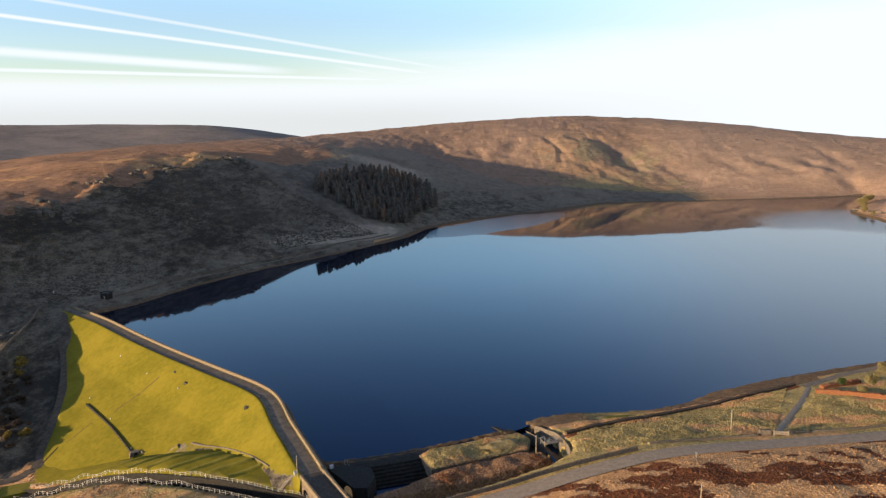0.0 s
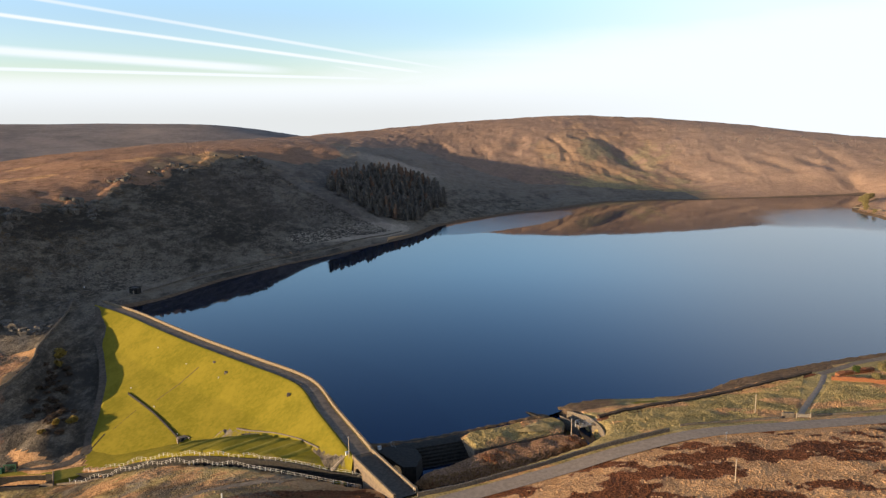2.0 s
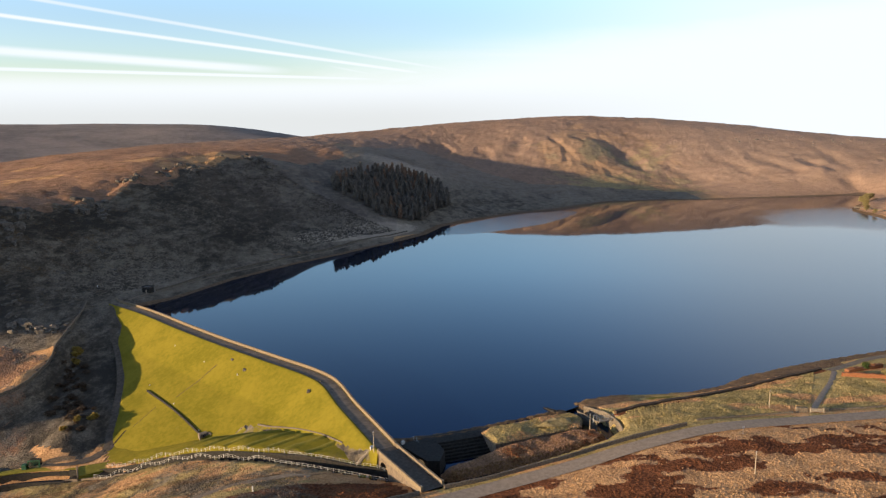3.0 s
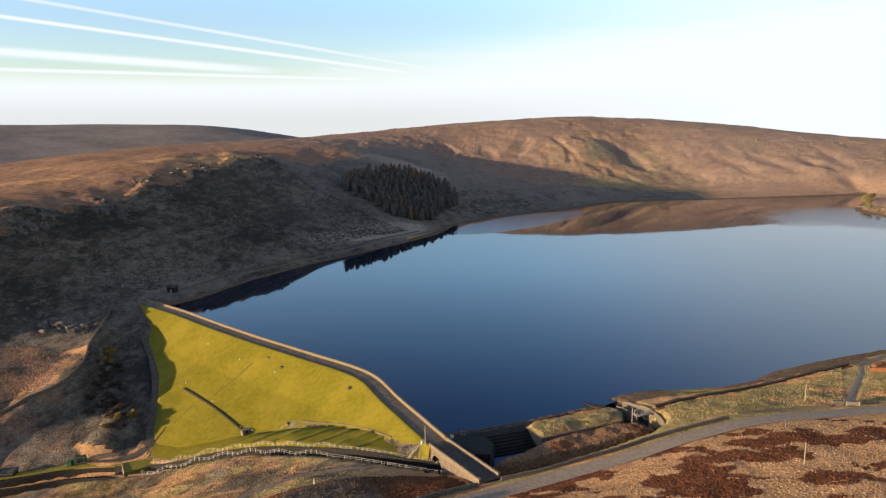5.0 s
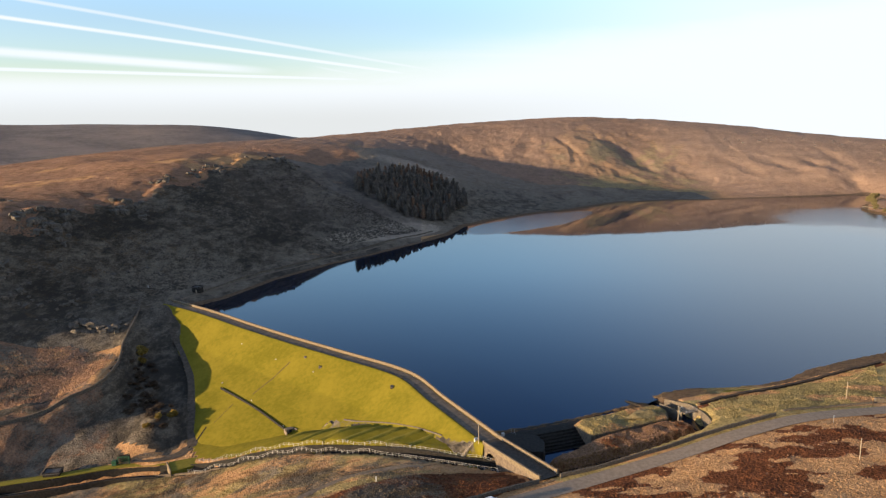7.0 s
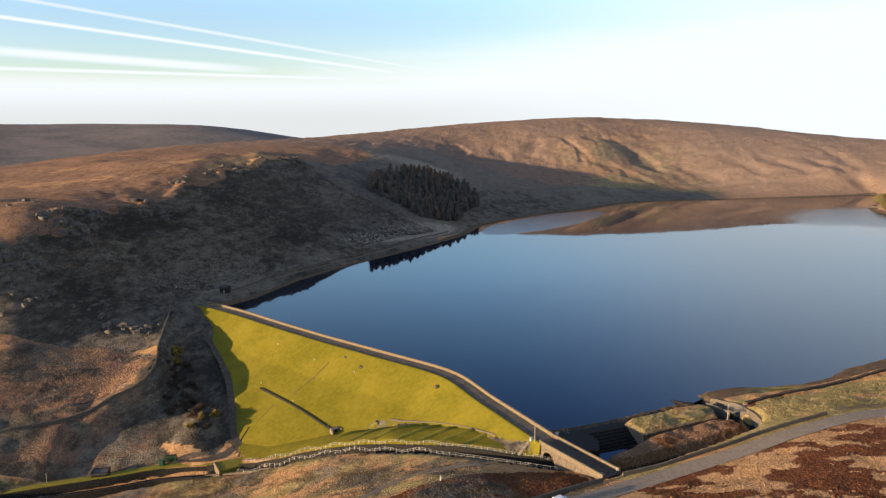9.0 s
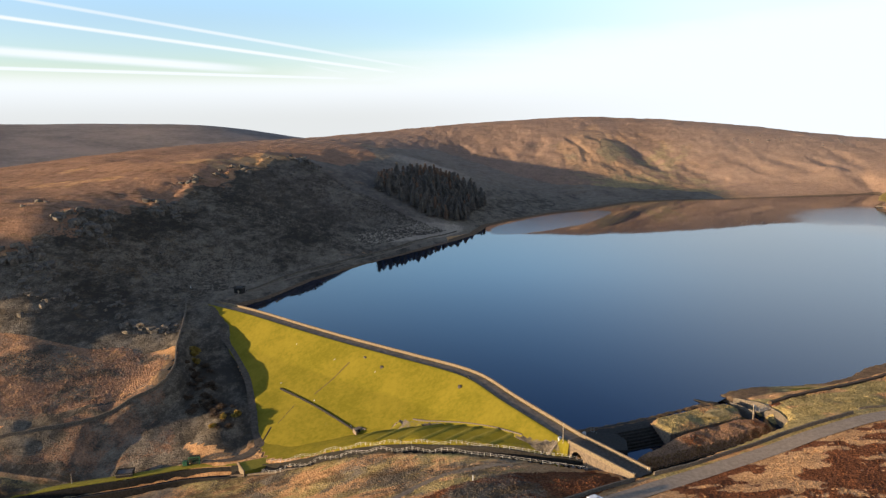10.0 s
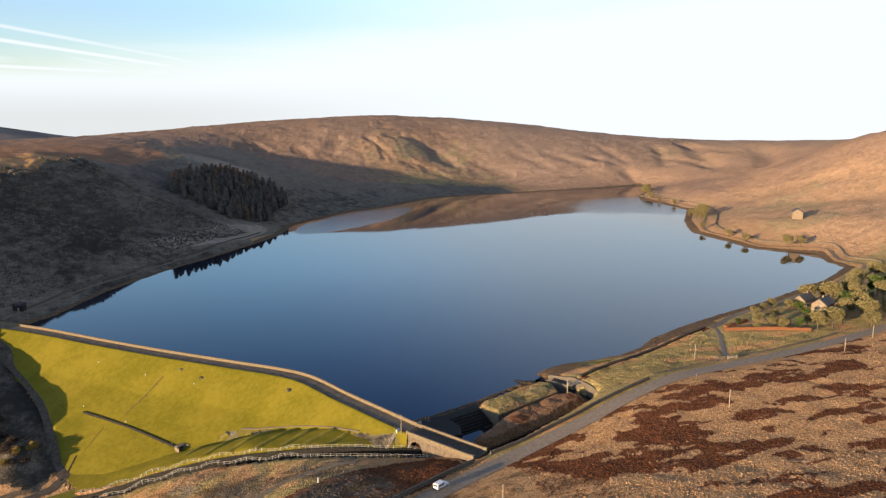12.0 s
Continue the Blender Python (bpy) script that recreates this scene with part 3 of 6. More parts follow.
    set_attr(me, "olive", 0.0 + slope_grass * slope_olive(X, Y) + bank_olive(X, Y) * step01(110, 60, d) * ~valley * ~side * step01(420, 320, Y) * (rs > 0) + 0.62 * step01(930, 1000, Y) * step01(1260, 1150, Y) * step01(900, 600, X) * (0.8 + 0.9 * mid)
             + 0.45 * step01(330, 420, X) * step01(700, 560, Y) * (0.7 + 1.2 * mid))
    small = fbm(X, Y, 22, 4, 53)
    scarp, _, scarp_side = line_dist(X, Y, [(-345, 330), (-322, 388)] + [p[:2] for p in LEFT_SCARP[:7]] + [(-150, 860), (-110, 930)])
    # darkens by colour where shade lies: left hillside and far shore; also valley slope
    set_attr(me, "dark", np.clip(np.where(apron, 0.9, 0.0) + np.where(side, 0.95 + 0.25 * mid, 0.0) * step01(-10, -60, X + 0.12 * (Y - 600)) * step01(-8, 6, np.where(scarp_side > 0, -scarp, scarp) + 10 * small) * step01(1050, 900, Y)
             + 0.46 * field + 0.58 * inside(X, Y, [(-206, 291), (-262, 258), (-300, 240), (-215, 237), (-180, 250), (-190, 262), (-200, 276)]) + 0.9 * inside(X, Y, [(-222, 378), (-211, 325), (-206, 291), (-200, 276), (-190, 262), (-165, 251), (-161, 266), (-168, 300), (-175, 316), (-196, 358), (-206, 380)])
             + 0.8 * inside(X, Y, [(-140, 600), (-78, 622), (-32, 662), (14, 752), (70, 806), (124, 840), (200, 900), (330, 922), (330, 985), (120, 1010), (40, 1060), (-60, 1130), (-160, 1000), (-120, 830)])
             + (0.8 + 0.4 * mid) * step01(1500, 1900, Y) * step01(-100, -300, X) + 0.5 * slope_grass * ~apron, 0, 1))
    # how much haze grey is mixed in; it also lifts the shaded slope near the wood
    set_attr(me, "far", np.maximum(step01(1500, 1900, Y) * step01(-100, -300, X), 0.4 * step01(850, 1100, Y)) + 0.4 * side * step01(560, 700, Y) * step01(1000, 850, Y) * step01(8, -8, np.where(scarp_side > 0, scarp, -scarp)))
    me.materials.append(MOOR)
    return tagged(new("ground", me), "rolling brown moorland of dead grass, bracken and heather", "ground", kind="structure")


def ribbon(name, line, half, mat, lift=0.0, step=3.0):
    """A flat strip along a line."""
    pts = smooth_line(line, step)
    bm = bmesh.new()
    prev = None
    for k, p in enumerate(pts):
        d = (pts[min(k + 1, len(pts) - 1)] - pts[max(k - 1, 0)]).to_2d().normalized()
        nrm = Vector((-d.y, d.x, 0))
        row = [bm.verts.new(p + nrm * (half * s) + Vector((0, 0, lift - 0.06 * s * s))) for s in (-1, -0.5, 0, 0.5, 1)]
        if prev:
            for a, b, c, e in zip(prev, prev[1:], row[1:], row):
                bm.faces.new((a, b, c, e))
        prev = row
    bmesh.ops.recalc_face_normals(bm, faces=bm.faces)
    me = bpy.data.meshes.new(name)
    bm.to_mesh(me)
    bm.free()
    me.materials.append(mat)
    return new(name, me)


def dam_profile(d):
    """Height of the downstream face at d metres from the crest's middle line."""
    return np.interp(d, [0, 2.6, 3.2, 4.0, 20, 36, 60, 80], [3, 3, 3.42, 3.2, -7.2, -14.8, -24.6, -33])


HEATHER_SLOPE = [(-37, 181), (-30, 168), (-46, 156), (-90, 138), (-112, 150), (-84, 168), (-60, 178)]
APRON = [(-99, 251), (-93.2, 248), (-79.6, 237.5), (-65.3, 222.4), (-55.1, 209.2), (-47, 200), (-43, 194), (-66, 203), (-92, 216), (-107, 223), (-116, 234)]


def build_dam():
    """The grassed embankment: crest, downstream face with a berm, and the water side."""
    c = smooth_line([Vector((*p, 0)) for p in CREST], 0.9)
    ds = np.r_[-16, -12, -8, -5.2, -3.8, np.arange(-3, 3, 1), 2.6, 2.9, 3.2, 3.6, 4, np.arange(4.8, 80, 0.9)]
    P = np.array([p[:2] for p in c])
    T = np.gradient(P, axis=0)
    for _ in range(12):
        T[1:-1] = (T[:-2] + T[1:-1] * 2 + T[2:]) / 4
    T /= np.linalg.norm(T, axis=1)[:, None]
    N = np.stack([T[:, 1], -T[:, 0]], 1)
    X = P[:, :1] + N[:, :1] * ds
    Y = P[:, 1:] + N[:, 1:] * ds
    z = np.where(ds < -4.4, 3 + (ds + 4.4) * 1.3, np.where(ds < 0, 3, dam_profile(np.maximum(ds, 0))))
    Z = np.broadcast_to(z, X.shape) + np.where(ds > 5, 1, 0) * 0.09 * fbm(X, Y, 14, 3, 61)
    dp, _, _ = line_dist(X, Y, DAM_PLAN, True)
    Z = np.where((ds > 4) & ~inside(X, Y, DAM_PLAN), Z - 1.5 * dp, Z)
    me = grid_mesh("dam_embankment", X, Y, Z)
    apron = inside(X, Y, APRON)
    berm = step01(4.5, 3.0, line_dist(X + 2.5, Y + 3, [(-156, 297), (-134.4, 273.5), (-117, 252.5)])[0])
    worn = 0.3 * fbm(X, Y, 24, 4, 63) + 0.2 * fbm(X, Y, 5, 3, 64)
    set_attr(me, "green", np.where(ds > 2.8, 1.0, 0.0) * np.where(apron, 0.52 + 1.1 * worn, 1.0 - 0.18 * berm + 0.5 * np.minimum(worn, 0)))
    for nm in ("bare", "rust", "russet", "olive", "dark"):
        set_attr(me, nm, np.where((ds < -3.9) | apron, 1.0, 0.0) if nm == "dark" else 0 * X + (nm == "olive"))
    me.materials.append(MOOR)
    return tagged(new("dam_embankment", me), "tall grassed earth dam with bright yellow-green turf", "dam", kind="structure")


def build_water():
    bm = bmesh.new()
    ring = [Vector((*p, 0)) for p in SHORE]
    n = len(ring)
    out = []
    for k in range(n):
        d = (ring[(k + 1) % n] - ring[k - 1]).normalized()
        out.append(bm.verts.new(ring[k] + Vector((-d.y, d.x, 0)) * 3.0))
    bm.faces.new(out)
    bmesh.ops.triangulate(bm, faces=bm.faces)
    bmesh.ops.recalc_face_normals(bm, faces=bm.faces)
    me = bpy.data.meshes.new("water")
    bm.to_mesh(me)
    bm.free()
    me.materials.append(WATER)
    if me.polygons[0].normal.z < 0:
        me.flip_normals()
    return tagged(new("water", me), "calm deep blue reservoir water mirroring hills", "water", kind="structure")



# ---- building words ----
def part(name, bm, mat, parent=None, label="", smooth=False):
    """Links a bmesh as one mesh object, under a thing or a part."""
    bmesh.ops.recalc_face_normals(bm, faces=bm.faces)
    me = bpy.data.meshes.new(name)
    bm.to_mesh(me)
    bm.free()
    if smooth:
        me.polygons.foreach_set("use_smooth", [True] * len(me.polygons))
    me.materials.append(mat)
    ob = new(name, me)
    if parent:
        ob.parent = parent
    if label:
        ob["label"] = label
    return ob


def thing(name, label, category, at=(0, 0, 0), turn=0.0, group="", kind=""):
    e = new(name)
    e.empty_display_size = 0.5
    e.matrix_basis = pose(*at, 0, 0, turn)
    return tagged(e, label, category, group, kind)


def box(bm, cx, cy, cz, sx, sy, sz, turn=0.0, bevel=0.0):
    """A box by its middle and its sizes."""
    r = bmesh.ops.create_cube(bm, size=1.0, matrix=pose(cx, cy, cz, 0, 0, turn) @ Matrix.Diagonal((sx, sy, sz, 1)))
    if bevel:
        es = list({e for v in r["verts"] for e in v.link_edges})
        bmesh.ops.bevel(bm, geom=es, offset=bevel, segments=1, affect="EDGES")
    return bm


def rod(bm, p, q, r0, r1=None, sides=8):
    p, q = Vector(p), Vector(q)
    d = q - p
    m = Matrix.Translation((p + q) / 2) @ d.to_track_quat("Z", "Y").to_matrix().to_4x4()
    bmesh.ops.create_cone(bm, cap_ends=True, segments=sides, radius1=r0, radius2=r0 if r1 is None else r1, depth=d.length, matrix=m)
    return bm


def gz(x, y):
    return float(ground_z(np.array([x], float), np.array([y], float))[0])


def dam_z(x, y):
    d, _, side = line_dist(np.array([x], float), np.array([y], float), CREST)
    return float(dam_profile(d[0])) if side[0] < 0 else 3.0


def top_z(x, y):
    return max(gz(x, y), dam_z(x, y))


def grounded(line, sink=0.0):
    """Plan points laid on the ground."""
    a = np.array([p[:2] for p in line], float)
    z = ground_z(a[:, 0], a[:, 1])
    return [Vector((p[0], p[1], h - sink)) for p, h in zip(a, z)]


def offset_line(pts, d):
    out = []
    for k, p in enumerate(pts):
        t = (pts[min(k + 1, len(pts) - 1)] - pts[max(k - 1, 0)]).to_2d().normalized()
        out.append(p + Vector((t.y, -t.x, 0)) * d)
    return out


def wall_mesh(pts, height, thick, base=0.6, ragged=0.0, batter=0.0, drop=None):
    """A wall along points that give its foot; it runs a little into the ground. drop: its own foot heights."""
    bm = bmesh.new()
    prev = None
    for k, p in enumerate(pts):
        t = (pts[min(k + 1, len(pts) - 1)] - pts[max(k - 1, 0)]).to_2d().normalized()
        n = Vector((t.y, -t.x, 0)) * thick / 2
        h = height + ragged * (random.random() - 0.5)
        lo = p - Vector((0, 0, base)) if drop is None else Vector((p.x, p.y, drop[k]))
        up = p + Vector((0, 0, h))
        row = [bm.verts.new(v) for v in (lo - n * (1 + batter), up - n * 1.0 - Vector((0, 0, 0.12)), up - n * 0.7, up + n * 0.7, up + n * 1.0 - Vector((0, 0, 0.12)), lo + n * (1 + batter))]
        if prev:
            for a, b, c, e in zip(prev, prev[1:], row[1:], row):
                bm.faces.new((a, b, c, e))
        else:
            bm.faces.new(row)
        prev = row
    bm.faces.new(prev[::-1])
    return bm


def strip(line, offs, heights, step=2.0, jitter=0.0):
    """A ribbon with a given cross section: offsets to the right of the line and heights above it."""
    pts = smooth_line(line, step)
    bm = bmesh.new()
    prev = None
    for k, p in enumerate(pts):
        t = (pts[min(k + 1, len(pts) - 1)] - pts[max(k - 1, 0)]).to_2d().normalized()
        n = Vector((t.y, -t.x, 0))
        row = [bm.verts.new(p + n * (o + jitter * (random.random() - 0.5)) + Vector((0, 0, h + jitter * 0.6 * (random.random() - 0.5)))) for o, h in zip(offs, heights)]
        if prev:
            for a, b, c, e in zip(prev, prev[1:], row[1:], row):
                bm.faces.new((a, b, c, e))
        prev = row
    return bm


def prism(poly, z0, z1, inset=0.0):
    """An upright block over a plan outline; the top may be drawn in."""
    bm = bmesh.new()
    c = sum((Vector((*p[:2], 0)) for p in poly), Vector()) / len(poly)
    lo = [bm.verts.new((p[0], p[1], z0)) for p in poly]
    hi = []
    for p in poly:
        q = Vector((p[0], p[1], 0))
        q = q + (c - q).normalized() * inset
        hi.append(bm.verts.new((q.x, q.y, z1 if len(p) < 3 else p[2])))
    bm.faces.new(hi)
    bm.faces.new(lo[::-1])
    for k in range(len(poly)):
        j = (k + 1) % len(poly)
        bm.faces.new((lo[k], lo[j], hi[j], hi[k]))
    return bm


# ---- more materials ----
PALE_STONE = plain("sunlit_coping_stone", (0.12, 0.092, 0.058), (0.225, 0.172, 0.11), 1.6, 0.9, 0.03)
# dark stone, which also paints shade into the arch vaults and the spillway
DARK_STONE = plain("dark_and_shade_masonry", (0.010, 0.009, 0.007), (0.034, 0.029, 0.023), 1.1, 0.85, 0.05)
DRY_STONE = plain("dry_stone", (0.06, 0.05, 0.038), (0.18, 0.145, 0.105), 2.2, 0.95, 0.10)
ROCK = plain("weathered_gritstone", (0.055, 0.047, 0.037), (0.17, 0.143, 0.11), 0.7, 0.95, 0.2)
GRAVEL = plain("track_gravel", (0.13, 0.098, 0.066), (0.25, 0.19, 0.13), 0.7, 0.95, 0.02)
CREST_ROAD = plain("crest_track", (0.085, 0.07, 0.055), (0.20, 0.155, 0.11), 0.5, 0.95, 0.02)
DARK_GRAVEL = plain("dark_gravel", (0.055, 0.043, 0.03), (0.13, 0.1, 0.072), 0.6, 0.95, 0.03)
SOIL = plain("bare_soil", (0.07, 0.052, 0.02), (0.14, 0.10, 0.035), 0.9, 0.95, 0.02)
TARMAC = plain("bridge_tarmac", (0.045, 0.038, 0.03), (0.10, 0.082, 0.062), 0.9, 0.9, 0.02)
WHITE_PAINT = plain("white_paint", (0.42, 0.40, 0.36), (0.62, 0.60, 0.55), 3, 0.6, 0.0)
WOOD = plain("weathered_timber", (0.17, 0.13, 0.09), (0.34, 0.27, 0.19), 2.5, 0.85, 0.01)
POLE_WOOD = plain("pole_timber", (0.24, 0.19, 0.13), (0.40, 0.33, 0.24), 2.5, 0.85, 0.01)
STEEL = plain("galvanised_steel", (0.34, 0.35, 0.35), (0.52, 0.53, 0.52), 4, 0.45, 0.0, metal=0.6)
GREEN_PAINT = plain("green_paint", (0.015, 0.06, 0.03), (0.03, 0.10, 0.05), 2, 0.6, 0.0)
SLATE = plain("roof_slate", (0.06, 0.055, 0.052), (0.13, 0.12, 0.11), 1.5, 0.7, 0.03)
HEATHER = plain("heather_bank", (0.09, 0.045, 0.018), (0.30, 0.165, 0.068), 1.2, 1.0, 0.3)
TUSSOCK = plain("bank_grass", (0.16, 0.12, 0.045), (0.34, 0.255, 0.12), 0.8, 1.0, 0.25)
TURF = plain("mown_turf", (0.17, 0.145, 0.015), (0.25, 0.20, 0.023), 0.8, 1.0, 0.1)
GLASS_DARK = plain("window_glass", (0.02, 0.022, 0.026), (0.03, 0.034, 0.04), 0.5, 0.08, 0.0)
FACADE = plain("house_stone", (0.17, 0.125, 0.082), (0.29, 0.215, 0.145), 1.2, 0.9, 0.03)
HEDGE = plain("beech_hedge", (0.13, 0.05, 0.022), (0.24, 0.10, 0.045), 2.0, 1.0, 0.2)
LEAF_GREEN = plain("evergreen_leaves", (0.035, 0.055, 0.012), (0.085, 0.11, 0.025), 0.8, 0.9, 0.0)
LEAF_OLIVE = plain("winter_twigs", (0.14, 0.115, 0.045), (0.27, 0.22, 0.095), 0.8, 0.95, 0.0)
NEEDLES = plain("spruce_needles", (0.055, 0.046, 0.036), (0.13, 0.106, 0.08), 0.3, 0.95, 0.0)
LARCH = plain("larch_twigs", (0.095, 0.056, 0.035), (0.18, 0.105, 0.062), 0.4, 0.95, 0.0)
GORSE = plain("golden_gorse", (0.16, 0.11, 0.02), (0.34, 0.23, 0.05), 0.9, 0.95, 0.0)
SCRUB = plain("dark_scrub", (0.04, 0.028, 0.018), (0.11, 0.07, 0.04), 0.8, 0.95, 0.0)
BARK = plain("bark", (0.07, 0.055, 0.04), (0.15, 0.115, 0.085), 3, 0.95, 0.02)

# ---- ground, water, dam ----
build_ground()
build_dam()
build_water()
tagged(ribbon("road", ROAD, 2.9, ASPHALT, 0.02), "narrow grey asphalt moorland road", "road", kind="structure")


def build_crest():
    c = smooth_line([Vector((*p, 3.0)) for p in CREST], 2.0)
    tagged(part("crest_track", strip([p + Vector((0, 0, 0.06)) for p in CREST_MID], [-2.6, -1, 0, 1, 2.55], [-0.02, 0.02, 0.03, 0.02, -0.02]), CREST_ROAD),
           "worn gravel track along the dam crest", "track", kind="structure")
    up = offset_line(c, -3.6)
    tagged(part("crest_parapet", wall_mesh(up, 1.15, 0.8, 5.0), PALE_STONE), "low stone wave wall along the dam crest", "wall", kind="structure")


CREST_MID = [Vector((*p, 3.0)) for p in CREST]
build_crest()


def build_bridge():
    """The masonry bridge: two arches carry the crest track over the spillway."""
    a, b = Vector((-39.2, 197.0)), Vector((-25.0, 171.4))
    L = (b - a).length
    d = (b - a) / L
    n = Vector((d.y, -d.x))
    half = 3.7
    br = thing("bridge", "stone bridge with two arches and plain parapets over the spillway", "bridge")
    arches = ((L - 4.6, 2.4, -0.9), (L - 24.0, 2.9, -1.1))

    def place(s, z, o):
        p = a + d * s + n * o
        return (p.x, p.y, z)

    def soffit(s):
        for c, r, spring in arches:
            if abs(s - c) < r - 1e-6:
                return spring + math.sqrt(r * r - (s - c) ** 2)
        return -7.0

    cuts = {0.0, L}
    for c, r, spring in arches:
        cuts |= {c - r * math.cos(math.pi * k / 16) for k in range(17)}
    cuts |= {L * k / 12 for k in range(13)}
    cuts = sorted(cuts)
    top = lambda s: 3.1 + 0.6 * s / L
    # the faces stand in upright strips above the arches
    for o in (half, -half):
        bm = bmesh.new()
        for s0, s1 in zip(cuts, cuts[1:]):
            e = 1e-4
            bm.faces.new([bm.verts.new(place(s, z, o)) for s, z in ((s0, soffit(s0 + e)), (s1, soffit(s1 - e)), (s1, top(s1)), (s0, top(s0)))])
        part("spandrel_wall", bm, BRIDGE_STONE, br)
        for c, r, spring in arches:
            bm = bmesh.new()
            for k in range(13):
                q0, q1 = math.pi * k / 13 + 0.02, math.pi * (k + 1) / 13 - 0.02
                v = [bm.verts.new(place(c + rr * math.cos(q), spring + rr * math.sin(q), o + w)) for w in (-0.1, 0.1) for rr, q in ((r - 0.05, q0), (r + 0.5, q0), (r + 0.5, q1), (r - 0.05, q1))]
                for idx in ((0, 1, 2, 3), (7, 6, 5, 4), (0, 4, 5, 1), (1, 5, 6, 2), (2, 6, 7, 3), (3, 7, 4, 0)):
                    bm.faces.new([v[t] for t in idx])
            part("arch_ring", bm, PALE_STONE, br, "ring of pale cut arch stones")
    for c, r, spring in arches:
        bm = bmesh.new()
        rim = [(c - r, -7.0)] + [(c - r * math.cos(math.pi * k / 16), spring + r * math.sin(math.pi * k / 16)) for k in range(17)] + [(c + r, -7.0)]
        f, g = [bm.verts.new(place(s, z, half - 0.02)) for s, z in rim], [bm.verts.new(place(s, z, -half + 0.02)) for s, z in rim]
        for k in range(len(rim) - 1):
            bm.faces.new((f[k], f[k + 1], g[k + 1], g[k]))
        # vault coloured dark for the shade inside the tunnel
        part("arch_vault", bm, DARK_STONE, br, "arch vault with its inner shade coloured in")
    part("deck", strip([Vector((*(a + d * s), 3.14 + 0.6 * s / L)) for s in (-1, 8, 16, 24, L + 1)], [-3.4, 0, 3.4], [0, 0.05, 0]), TARMAC, br, "dark tarmac bridge deck")
    for o in (half - 0.25, -half + 0.25):
        foot = [Vector((*(a + d * s + n * o), 3.1 + 0.6 * s / L)) for s in np.linspace(-1.5 if o < 0 else 1.0, L + (0.3 if o > 0 else 0), 14)]
        w = part("parapet", wall_mesh(foot, 1.05, 0.55, 0.3), PALE_STONE, br, "pale stone parapet")
        cap = wall_mesh([p + Vector((0, 0, 1.06)) for p in foot], 0.16, 0.72, 0.02)
        part("coping", cap, PALE_STONE, w)
        for p in (foot[0], foot[-1]):
            part("pillar", box(bmesh.new(), p.x, p.y, p.z + 0.62, 0.8, 0.8, 1.6, math.degrees(math.atan2(d.y, d.x)), 0.06), PALE_STONE, br, "square end pillar")
    for s, o in ((L - 0.6, 3.0), (L - 0.4, -2.9)):
        p = a + d * s + n * o
        part("sign_post", rod(bmesh.new(), (p.x, p.y, 3.6), (p.x, p.y, 5.0), 0.06), WHITE_PAINT, br, "short white marker post")


build_bridge()


def rail_fence(pts, label, posts_every=2.4, height=1.2, rails=2, mat=None):
    """A post and rail fence along ground points."""
    fence = thing("fence", label, "fence", pts[0], group="spillway fences")
    o = pts[0]
    line = smooth_line(pts, posts_every)
    for p in line:
        q = p - o
        part("post", box(bmesh.new(), q.x, q.y, q.z + height / 2 - 0.1, 0.11, 0.11, height + 0.2), mat or WHITE_PAINT, fence)
    for j in range(rails):
        h = height * (j + 1) / rails - 0.12
        bm = bmesh.new()
        for p, q in zip(line, line[1:]):
            rod(bm, p - o + Vector((0, 0, h)), q - o + Vector((0, 0, h)), 0.032, sides=4)
        part("rail", bm, mat or WHITE_PAINT, fence)
    return fence


